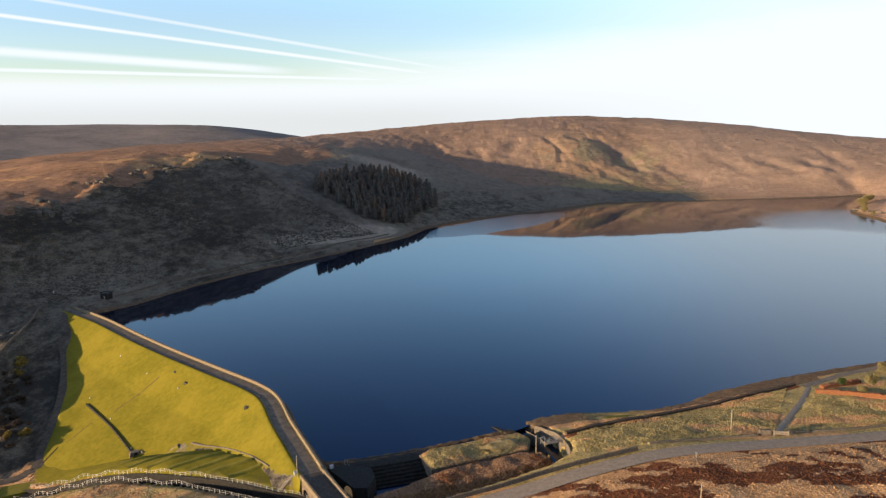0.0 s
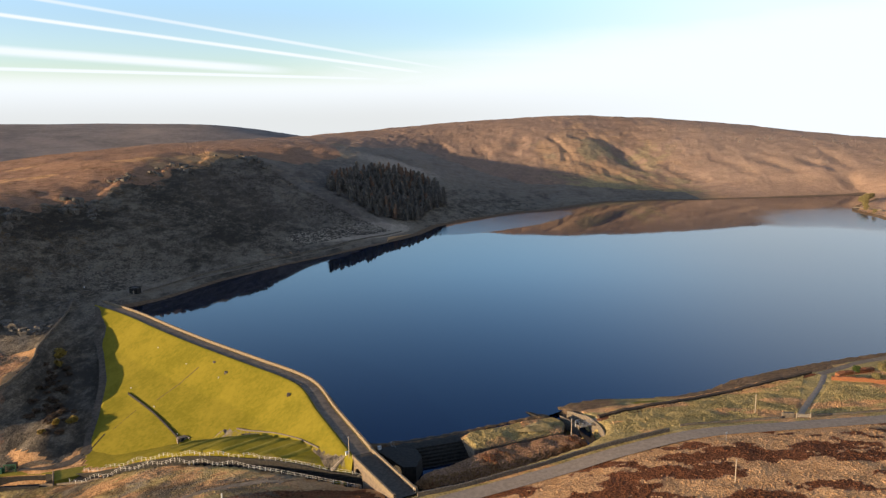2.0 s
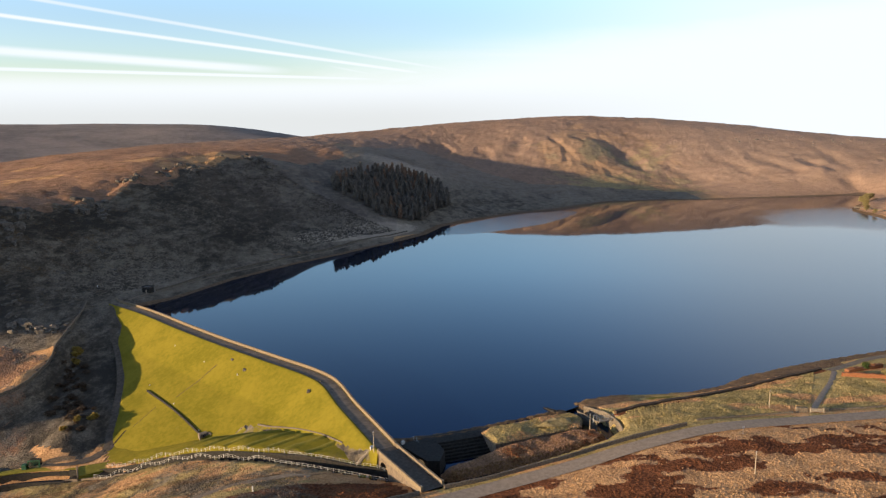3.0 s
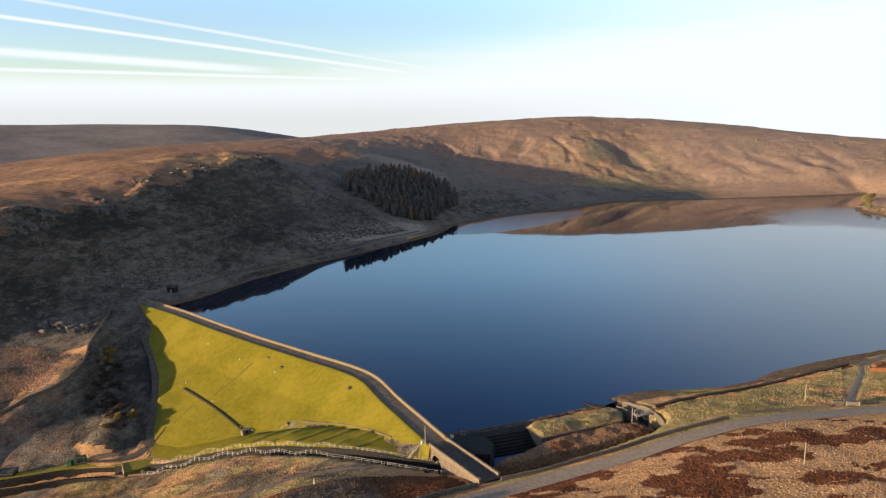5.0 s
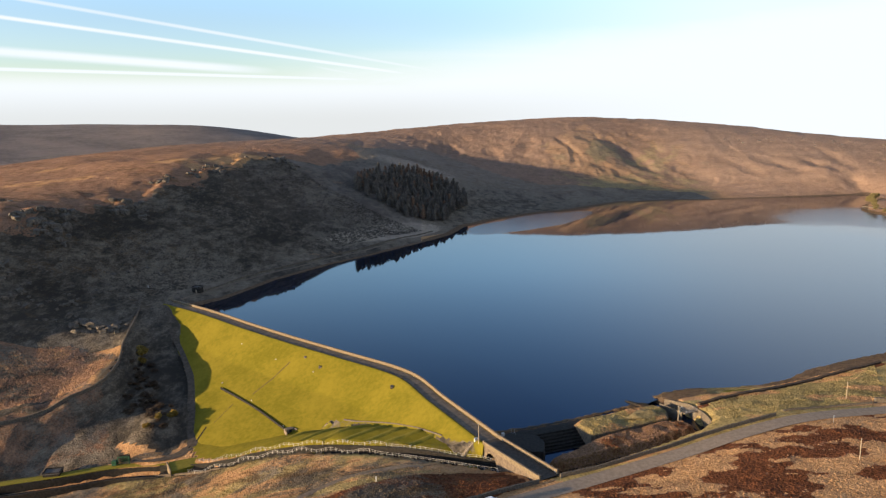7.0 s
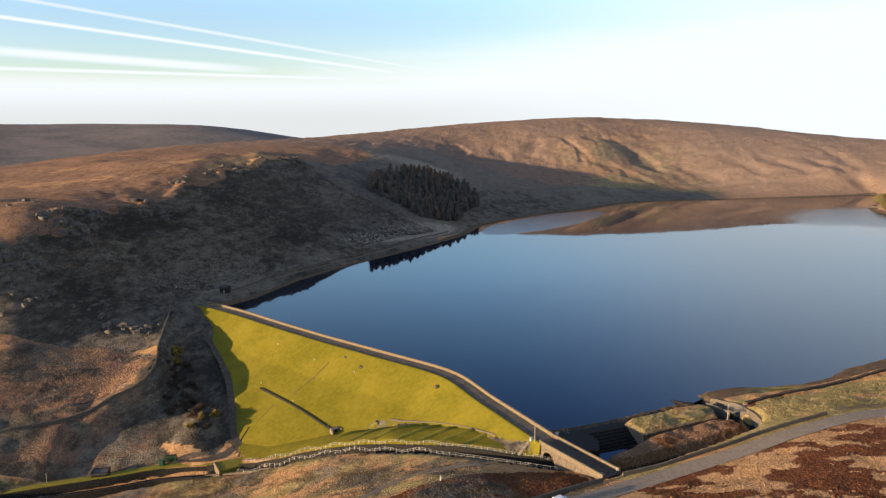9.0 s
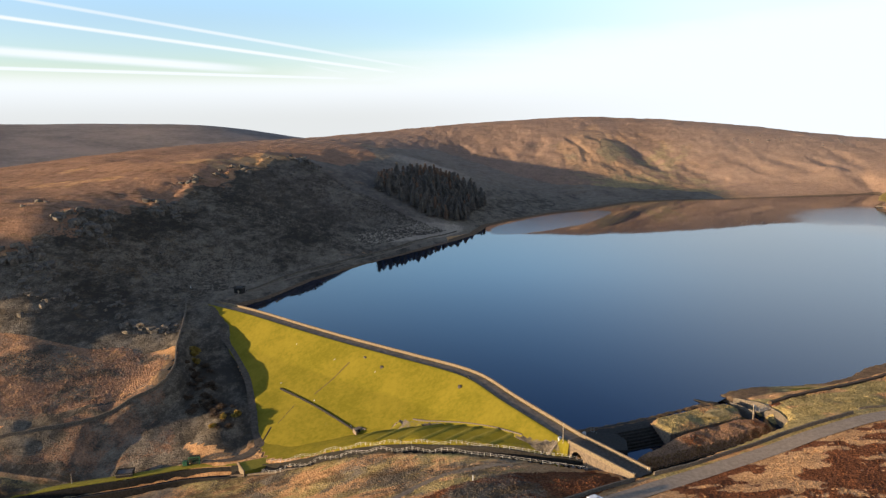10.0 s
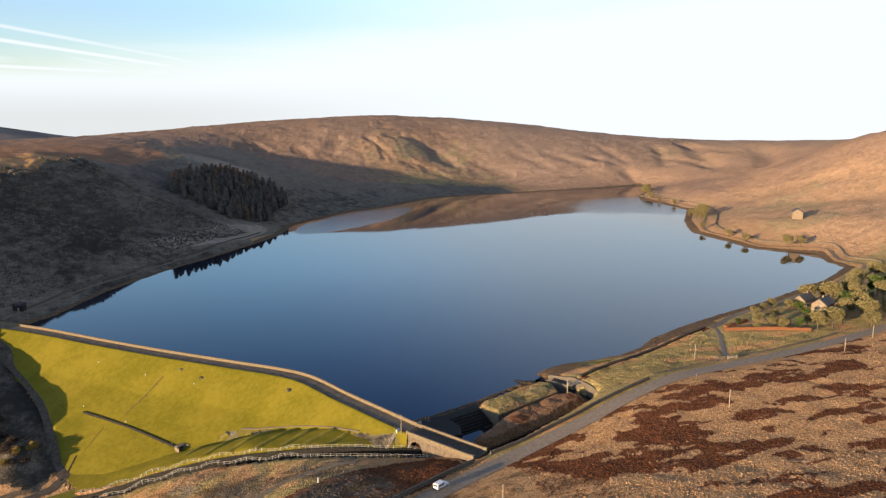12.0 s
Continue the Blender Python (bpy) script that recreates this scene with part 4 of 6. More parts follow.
def build_spillway():
    c = smooth_line([Vector(p) for p in SPILLWAY], 2.2)
    # floor falls in broad steps
    pts, level = [], None
    for k, p in enumerate(c):
        z = p.z if k < 12 else c[(k // 3) * 3].z
        if level is not None and abs(z - level) > 0.2:
            pts.append(Vector((p.x, p.y, level)) - (c[k] - c[k - 1]).normalized() * 0.05)
        pts.append(Vector((p.x, p.y, z)))
        level = z
    bm = bmesh.new()
    prev = None
    for k, p in enumerate(pts):
        t = (pts[min(k + 2, len(pts) - 1)] - pts[max(k - 2, 0)]).to_2d().normalized()
        n = Vector((t.y, -t.x, 0)) * 2.8
        row = [bm.verts.new(p - n), bm.verts.new(p + n)]
        if prev:
            bm.faces.new((prev[0], prev[1], row[1], row[0]))
        prev = row
    sp = thing("spillway", "stepped stone spillway channel below the dam", "spillway", kind="structure")
    # dark floor colour carries the shade inside the channel
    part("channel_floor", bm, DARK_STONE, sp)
    tops = []
    for s in (-2.9, 2.9):
        foot = offset_line(c, s)
        a = np.array([p[:2] for p in offset_line(c, s * 1.75)], float)
        hs = ground_z(a[:, 0], a[:, 1])
        cap = 4.6 if s > 0 else 2.2
        top = [Vector((p.x, p.y, max(p.z + 1.4, min(h, p.z + cap)) + 0.15)) for p, h in zip(foot, hs)]
        low = [p.z - 0.6 for p in c]
        # shade coloured into both walls near the bridge, farther down into one side only
        part("side_wall", wall_mesh(top[:14], 0.0, 0.6, drop=low[:14]), DARK_STONE, sp, "channel wall darkened in colour for the trench shade")
        part("side_wall", wall_mesh(top[13:], 0.0, 0.6, drop=low[13:]), BRIDGE_STONE if s < 0 else DARK_STONE, sp, "masonry channel wall toned by side for sun and shade")
        tops.append(top)
    near = [Vector((p.x, p.y, gz(p.x, p.y))) for p in offset_line(c, -4.4)]
    for line, label in ((near, "white post and rail fence beside the spillway steps"), (tops[1], "white post and rail fence along the channel edge")):
        pick = [p + Vector((0, 0, 1.0 * (1 if k % 2 else 0) * (1 if k > 5 else 0) - 0.05)) for k, p in enumerate(line[2:-8:3])]
        rail_fence([Vector((p.x, p.y, max(p.z, gz(p.x, p.y) - 0.05))) for p in pick], label)
    # stilling basin below
    b = smooth_line([Vector(p) for p in BASIN], 3)
    part("turf_bank", strip([Vector(p) + Vector((0, 0, 3.0)) for p in BASIN], [4.3, 5.2, 7.0, 9.0], [-0.1, 0.1, 0.2, -0.3]), TURF, sp, "bright turf strip above the basin wall")
    part("basin_water", strip([Vector(p) + Vector((0, 0, 0.5)) for p in BASIN], [-3.9, -1.5, 1.2], [0, 0, 0]), WATER, sp, "dark still water in the basin")
    for s in (-4.1, 4.1):
        foot = offset_line(b, s)
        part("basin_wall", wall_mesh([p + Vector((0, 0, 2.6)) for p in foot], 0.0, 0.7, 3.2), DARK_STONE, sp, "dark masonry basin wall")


build_spillway()


def build_weir():
    """The stepped overflow weir, its pool, and the blocks beside it."""
    wr = thing("weir", "dark stone overflow weir with long steps down to a pool", "weir", kind="structure")
    a, b = Vector((-30, 209.6)), Vector((-6.5, 217.6))
    d = (b - a).normalized()
    n = Vector((d.y, -d.x))
    prof = [(-4.0, -2.0), (-2.6, 0.1), (-1.6, 0.45), (1.5, 0.5), (4.4, 0.2)]
    q, z = 4.4, 0.2
    for k in range(6):
        prof += [(q, z - 0.62), (q + 1.05, z - 0.68)]
        q, z = q + 1.05, z - 0.68
    bm = bmesh.new()
    rows = []
    for p, taper in ((a, 0), (b + d * 1.5, 0)):
        rows.append([bm.verts.new((*(p + n * o), h)) for o, h in prof])
    for k in range(len(prof) - 1):
        bm.faces.new((rows[0][k], rows[0][k + 1], rows[1][k + 1], rows[1][k]))
    part("weir_steps", bm, DARK_STONE, wr)
    part("pool_water", prism([(-30, 200), (-6, 206), (-3, 203), (-16, 193.5), (-27, 188.5), (-33, 191)], -4.6, -3.9), WATER, wr, "still water below the weir")
    part("weir_abutment", prism([(-36.5, 205.5), (-31, 208.6), (-22.5, 205.5), (-20.6, 200), (-22.5, 192.6), (-26.5, 192.6)], -5.5, 1.0, 0.4), DARK_STONE, wr, "dark masonry abutment beside the bridge")
    for k in range(2):
        p = Vector((-31.2 + 1.0 * k, 208.0 - 0.4 * k))
        for e in (0, 1):
            part("stair_rail", rod(bmesh.new(), (p.x, p.y, 1.2), (p.x + 5.4, p.y - 6.0, -0.6), 0.05, sides=6) if e else rod(bmesh.new(), (p.x, p.y, 0.8), (p.x, p.y, 2.6), 0.06, sides=6), STEEL, wr, "thin steel handrail")
    part("meter_box", box(bmesh.new(), -34.6, 203.8, 2.3, 1.1, 0.8, 1.1, 30, 0.05), WHITE_PAINT, wr, "small white instrument box")


build_weir()


def mound(poly, z0, height, mat, name, parent, seed, label="", steep=2.5):
    """A rough grassy bank over a plan outline, with soft shoulders."""
    xs, ys = [p[0] for p in poly], [p[1] for p in poly]
    X, Y = np.meshgrid(np.arange(min(xs), max(xs), 0.5), np.arange(min(ys), max(ys), 0.5))
    d, _, _ = line_dist(X, Y, poly, True)
    ins = inside(X, Y, poly)
    Z = z0 + np.where(ins, height * step01(0, steep, d) + 0.35 * fbm(X, Y, 4.5, 4, seed) * step01(0, 1.2, d), -0.2)
    keep = (ins | (d < 0.5))
    bm = bmesh.new()
    vs = {}
    ny, nx = X.shape
    for j in range(ny):
        for i in range(nx):
            if keep[j, i]:
                vs[j, i] = bm.verts.new((X[j, i], Y[j, i], Z[j, i]))
    for j in range(ny - 1):
        for i in range(nx - 1):
            q = [vs.get(k) for k in ((j, i), (j, i + 1), (j + 1, i + 1), (j + 1, i))]
            if all(q):
                bm.faces.new(q)
    return part(name, bm, mat, parent, label, True)


ISLAND = [(-8.2, 213.6), (-5.5, 216.6), (8, 223), (16.5, 226.6), (24.8, 229.4), (28.2, 224.5), (26.6, 217.3), (12.8, 212.0), (-4.2, 204.6)]
HEATH_BANK = [(-23, 187.6), (-16, 192.6), (-5, 202), (10, 209.4), (24, 215.4), (31, 215.4), (34.4, 210.5), (31, 205), (22, 201.3), (8, 194.6), (-6, 188.6), (-13, 185.6), (-20, 183)]


def build_island():
    outline, bank = ISLAND, HEATH_BANK
    isl = thing("overflow_island", "grassy masonry island between weir and by-wash", "island", kind="structure")
    part("retaining_wall", prism(outline, -5.5, 0.9), BRIDGE_STONE, isl, "sunlit stone retaining wall")
    mound(outline, 0.8, 0.8, TUSSOCK, "island_grass", isl, 5, "rough tan grass with a hump", 1.6)
    mound([(10, 215), (17, 222.5), (23, 222), (24, 218), (17, 215)], 2.0, 1.3, TUSSOCK, "grass_hump", isl, 15, steep=3.0)
    part("bank_core", prism(bank, -5.5, -1.2), DARK_STONE, isl)
    mound(bank, -1.3, 2.7, HEATHER, "heather_bank", isl, 8, "dark russet heather bank", 2.2)
    return isl


build_island()


def build_bywash():
    bw = thing("bywash_channel", "curving stone-lined by-wash channel with shallow water", "channel", kind="structure")
    c = [Vector(p) for p in BYWASH]
    part("channel_water", strip([p + Vector((0, 0, 0.35)) for p in c], [-2.4, 0, 2.4], [0, 0, 0]), WATER, bw, "shallow channel water")
    pts = smooth_line(c, 1.5)
    outer = offset_line(pts, -2.6)[4:]
    part("channel_wall", wall_mesh([Vector((p.x, p.y, max(p.z + 1.3, min(gz(p.x + 1.5, p.y + 0.3), p.z + 5)))) for p in outer], 0.15, 0.5, drop=[p.z - 0.6 for p in outer]), DRY_STONE, bw, "curved stone channel wall")
    inner = offset_line(pts, 2.6)[5:14]
    part("channel_wall", wall_mesh([Vector((p.x, p.y, 1.5)) for p in inner], 0.1, 0.4, 4.0), DRY_STONE, bw, "stone channel wall")
    # groynes at the inlet
    for p, q in (((16.4, 236.2), (19.6, 231.0)), ((17.6, 236.0), (20.6, 231.2))):
        part("groyne", wall_mesh([Vector((*p, 0.1)), Vector((*q, 0.7))], 0.15, 0.4, 2.0), DARK_STONE, bw, "low stone groyne")
    fb = thing("footbridge", "grey steel footbridge with railings over the by-wash", "footbridge")
    a, b = Vector((32.6, 217.8, 2.5)), Vector((40.0, 220.6, 2.5))
    d = (b - a).normalized()
    n = Vector((d.y, -d.x, 0))
    m = (a + b) / 2
    part("deck", box(bmesh.new(), m.x, m.y, m.z, (b - a).length + 1, 1.8, 0.22, math.degrees(math.atan2(d.y, d.x))), WOOD, fb, "plank footbridge deck")
    for s in (-0.9, 0.9):
        for k in range(6):
            p = a + (b - a) * k / 5 + n * s
            part("post", rod(bmesh.new(), p, p + Vector((0, 0, 1.3)), 0.05, sides=6), STEEL, fb)
        for h in (0.45, 0.85, 1.28):
            part("rail", rod(bmesh.new(), a + n * s + Vector((0, 0, h)), b + n * s + Vector((0, 0, h)), 0.05, sides=6), STEEL, fb)
    wheel = thing("sluice_gear", "grey steel sluice gate with winding frame", "sluice", (31.6, 217.0, 2.5), 25)
    for s in (-0.7, 0.7):
        part("frame_post", rod(bmesh.new(), (s, 0.6, 0), (s, 0.6, 2.2), 0.09), STEEL, wheel)
    part("crossbar", box(bmesh.new(), 0, 0.6, 2.2, 1.7, 0.2, 0.2), STEEL, wheel)
    part("spindle", rod(bmesh.new(), (0, 0.6, 0), (0, 0.6, 2.7), 0.05), STEEL, wheel)


build_bywash()


def stone_wall(name, line, label, height=1.2, thick=0.55, mat=None, step=1.5, group="field walls"):
    pts = smooth_line(grounded(line), step)
    z = ground_z(np.array([p.x for p in pts]), np.array([p.y for p in pts]))
    pts = [Vector((p.x, p.y, h)) for p, h in zip(pts, z)]
    w = part(name, wall_mesh(pts, height, thick, 0.8, 0.16, 0.15), mat or DRY_STONE)
    return tagged(w, label, "wall", group, "structure")


stone_wall("road_wall", [(-21.5, 170.8), (-9.8, 174.7), (3.2, 179.7), (16.2, 184.8), (27, 189.4), (38.3, 193.6), (48, 197.2), (57, 200.4)], "dark dry stone wall along the road verge", 1.25)
stone_wall("road_wall", [(-28.4, 167.6), (-36, 163.8), (-50, 156), (-72, 142), (-100, 128)], "dark dry stone wall along the road verge", 1.25)
stone_wall("field_wall", [(-226, 392)] + FIELD_WALL, "curving dry stone field wall with a pale top", 1.5, 0.7)
stone_wall("bank_wall", [(39.5, 222.4), (52, 228.4), (69, 235.6), (89, 245.2), (113, 256.4), (136, 267)], "long dark heathery bank wall along the reservoir", 0.9, 1.5, SCRUB)
stone_wall("verge_wall", [(62, 205), (80, 208.4), (96, 209.8)], "low mossy verge wall beside the road", 0.7, 0.5)

# ---- woods and trees ----
def conifer_mesh(h, r, seed):
    """A spruce: a straight trunk and tiers of drooping, ragged boughs."""
    rnd = random.Random(seed)
    bm = bmesh.new()
    tiers = 8
    for k in range(tiers):
        z0, q = h * (0.12 + 0.80 * k / tiers), 1 - k / tiers
        rad, top = r * (0.42 + 0.58 * q ** 0.7), z0 + h * 0.13
        apex = bm.verts.new((rnd.uniform(-0.1, 0.1), rnd.uniform(-0.1, 0.1), min(top, h)))
        ring = []
        for j in range(11):
            a = math.tau * (j + rnd.random() * 0.5) / 11
            e = rad * (1.0 if j % 2 else 0.62) * rnd.uniform(0.8, 1.15)
            ring.append(bm.verts.new((e * math.cos(a), e * math.sin(a), z0 - rnd.uniform(0, 0.05) * h)))
        for j in range(11):
            bm.faces.new((ring[j], ring[(j + 1) % 11], apex))
    return bm


def leafy_mesh(h, r, seed, clumps=150, fine=0.95):
    """An uneven crown of many small twig clumps with gaps."""
    rnd = random.Random(seed)
    bm = bmesh.new()
    lobes = [(rnd.uniform(-0.5, 0.5) * r, rnd.uniform(-0.5, 0.5) * r, h * rnd.uniform(0.45, 0.85), r * rnd.uniform(0.4, 0.65)) for _ in range(6)]
    for _ in range(clumps):
        lx, ly, lz, lr = rnd.choice(lobes)
        d = Vector((rnd.gauss(0, 1), rnd.gauss(0, 1), rnd.gauss(0, 0.8))).normalized() * lr * rnd.uniform(0.5, 1.05)
        c = Vector((lx, ly, lz)) + d
        s = r * rnd.uniform(0.07, 0.16) * fine
        vs = [bm.verts.new(c + Vector((rnd.gauss(0, 1), rnd.gauss(0, 1), rnd.gauss(0, 0.7))) * s) for _ in range(5)]
        for a, b, e in ((0, 1, 2), (0, 2, 3), (1, 3, 4), (2, 4, 0)):
            bm.faces.new((vs[a], vs[b], vs[e]))
    return bm


def trunk_mesh(h, r, seed, limbs=5):
    rnd = random.Random(seed)
    bm = rod(bmesh.new(), (0, 0, -0.4), (0.05 * h * rnd.uniform(-1, 1), 0.05 * h * rnd.uniform(-1, 1), h * 0.7), r, r * 0.35, 7)
    for _ in range(limbs):
        a, z = rnd.uniform(0, math.tau), h * rnd.uniform(0.28, 0.5)
        rod(bm, (0, 0, z), (math.cos(a) * h * 0.25, math.sin(a) * h * 0.25, z + h * rnd.uniform(0.2, 0.34)), r * 0.45, r * 0.12, 5)
    return bm


def make_tree(name, label, category, trunk, crown, bark, leaf, group):
    t = thing(name, label, category, (0, 0, -500), group=group)
    part("trunk", trunk, bark, t)
    part("crown", crown, leaf, t)
    return t


def drop_prototype(t):
    for o in (*t.children_recursive, t):
        bpy.data.objects.remove(o)


def build_wood():
    rnd = random.Random(3)
    outline = [(-50, 699), (-75, 692), (-104, 710), (-130, 722), (-134, 775), (-116, 822), (-94, 866), (-62, 900), (-36, 900), (-18, 876), (-8, 852), (-8, 812), (-22, 765), (-38, 716)]
    kinds = [make_tree("conifer", "dark green spruce in a dense hillside plantation", "tree", rod(bmesh.new(), (0, 0, -0.5), (0, 0, 9), 0.22, 0.06, 6),
                       conifer_mesh(h, r, k), BARK, NEEDLES, "conifer plantation") for k, (h, r) in enumerate(((14.5, 4.3), (16, 4.6), (13, 4.1)))]
    kinds.append(make_tree("larch", "bare russet larch at the plantation edge", "tree", rod(bmesh.new(), (0, 0, -0.5), (0, 0, 9), 0.2, 0.06, 6),
                           conifer_mesh(14, 3.5, 9), BARK, LARCH, "conifer plantation"))
    spots = []
    while len(spots) < 290:
        x, y = rnd.uniform(-136, 6), rnd.uniform(690, 905)
        if inside(np.array([x]), np.array([y]), outline)[0] and all((x - a) ** 2 + (y - b) ** 2 > 34 for a, b in spots):
            spots.append((x, y))
    z = ground_z(np.array([p[0] for p in spots]), np.array([p[1] for p in spots]))
    for (x, y), h in zip(spots, z):
        larch = (y > 862 and -95 < x < -45 and rnd.random() < 0.85) or (x < -118 and y > 740 and rnd.random() < 0.5) or rnd.random() < 0.12
        t = copy_thing(kinds[3] if larch else rnd.choice(kinds[:3]), pose(x, y, h, 0, 0, rnd.uniform(0, 360)))
        t.scale = (1, 1, rnd.uniform(0.78, 1.12))
    for t in kinds:
        drop_prototype(t)


build_wood()


def build_garden_trees():
    rnd = random.Random(8)
    olive = [make_tree("bare_tree", "rounded winter tree with olive twigs beside the house", "tree", trunk_mesh(h, 0.22, k), leafy_mesh(h, r, k + 20, n * 9, 0.5), BARK, LEAF_OLIVE, "garden trees")
             for k, (h, r, n) in enumerate(((8.5, 3.9, 240), (7.0, 3.3, 200), (5.5, 2.8, 160)))]
    green = [make_tree("evergreen_tree", "dense dark evergreen tree in the garden", "tree", trunk_mesh(7, 0.2, 5), leafy_mesh(7.5, 3.2, 44, 800), BARK, LEAF_GREEN, "garden trees")]
    for x, y, k, s in ((160, 258, 1, 0.6), (163, 251, 2, 0.7), (192, 263, 3, 0.7), (169, 238, 3, 0.55), (174, 233, 0, 0.85), (181, 231, 0, 0.95), (209, 248, 1, 1.0), (205, 233, 0, 1.0),
                       (262, 276, 3, 1.25), (245, 279, 0, 1.15), (235, 262, 1, 1.1), (161, 241, 1, 0.6), (200, 226, 2, 1.0), (152, 249, 2, 0.5), (222, 252, 0, 1.0), (228, 276, 0, 1.1),
                       (250, 262, 0, 1.1), (150, 260, 3, 0.4), (216, 240, 2, 1.0), (190, 238, 1, 0.9), (255, 288, 1, 1.2), (225, 264, 3, 0.9), (236, 244, 1, 1.1), (248, 250, 0, 1.0), (186, 243, 0, 0.5), (192, 236, 0, 0.6), (229, 256, 0, 0.9), (195, 284, 1, 0.6), (186, 281, 2, 0.6), (178, 279, 2, 0.6), (185, 251, 3, 0.55),
                       (178, 242, 2, 0.6), (199, 277, 2, 0.7), (274, 300, 0, 1.1), (300, 310, 0, 1.1), (258, 252, 0, 1.0), (270, 266, 1, 1.1), (218, 232, 1, 0.9), (212, 242, 3, 0.7), (240, 270, 0, 1.0), (283, 285, 3, 1.0),
                       (172, 262, 2, 0.45), (180, 266, 2, 0.5), (168, 246, 2, 0.5), (226, 290, 0, 0.9), (238, 291, 1, 0.9), (285, 262, 0, 1.1)):
        s *= 1.25
        copy_thing((olive + green)[k], pose(x, y, gz(x, y), 0, 0, rnd.uniform(0, 360)) @ Matrix.Scale(s, 4)).scale = (s * 1.15, s * 1.15, s)
    for x, y, s in ((398, 600, 1.0), (405, 612, 1.2), (412, 622, 1.1), (418, 634, 1.0), (392, 590, 0.8), (400, 622, 0.9), (350, 538, 1.1), (343, 495, 1.2), (340, 470, 1.2), (352, 436, 1.2),
                    (455, 772, 1.0), (462, 786, 1.0), (380, 575, 0.7), (394, 604, 1.3), (401, 600, 1.4), (408, 616, 1.4), (415, 640, 1.2), (470, 800, 1.1), (478, 818, 1.2),
                    (488, 836, 1.1), (496, 852, 1.2), (508, 868, 1.1), (520, 880, 1.2), (452, 750, 1.0), (448, 716, 1.0), (532, 892, 1.1), (362, 432, 1.0)):
        copy_thing(rnd.choice(olive), pose(x, y, gz(x, y), 0, 0, rnd.uniform(0, 360))).scale = (s, s, s)
    bush = make_tree("gorse_bush", "low golden bush on the valley side", "bush", trunk_mesh(1.5, 0.1, 9, 3), leafy_mesh(3.2, 3.0, 71, 500), BARK, GORSE, "golden bushes")
    for x, y, s in ((-205.5, 334.5, 1.3), (-203, 328, 0.9), (-171, 276, 0.8), (-175, 272, 0.7), (-178, 266, 0.6)):
        copy_thing(bush, pose(x, y, gz(x, y) - 0.3, 0, 0, rnd.uniform(0, 360))).scale = (s, s, s * 0.8)
    scrub = make_tree("scrub_bush", "low dark heather scrub on the shaded valley side", "bush", trunk_mesh(1.2, 0.08, 4, 3), leafy_mesh(2.2, 2.4, 31, 260, 0.9), BARK, SCRUB, "valley scrub")
    for k in range(46):
        q = k / 45
        x, y = -203 + 28 * q + rnd.gauss(0, 4), 322 - 56 * q + rnd.gauss(0, 6)
        s = rnd.uniform(0.4, 0.95)
        copy_thing(scrub, pose(x, y, gz(x, y) - 0.2, 0, 0, rnd.uniform(0, 360))).scale = (s * 1.3, s * 1.3, s * 0.8)
    for t in olive + green + [bush, scrub]:
        drop_prototype(t)


build_garden_trees()


# ---- rocks ----
def boulder_mesh(seed, mat):
    rnd = random.Random(seed)
    bm = bmesh.new()
    bmesh.ops.create_icosphere(bm, subdivisions=2, radius=1.0)
    flat = [Vector((a, 0, 0)) for a in (-1, 1)] + [Vector((0, a, 0)) for a in (-1, 1)] + [Vector((0, 0, 1))]
    cuts = [((n + Vector((rnd.gauss(0, 0.16), rnd.gauss(0, 0.16), rnd.gauss(0, 0.1)))).normalized(), rnd.uniform(0.5, 0.68)) for n in flat]
    cuts += [(Vector((rnd.gauss(0, 1), rnd.gauss(0, 1), rnd.gauss(0, 0.7))).normalized(), rnd.uniform(0.55, 0.8)) for _ in range(4)]
    for v in bm.verts:
        for n, d in cuts:
            e = v.co.dot(n)
            if e > d:
                v.co -= n * (e - d)
        v.co += Vector((rnd.gauss(0, 0.03), rnd.gauss(0, 0.03), rnd.gauss(0, 0.03)))
    me = bpy.data.meshes.new("boulder")
    bm.to_mesh(me)
    bm.free()
    me.materials.append(mat)
    return me


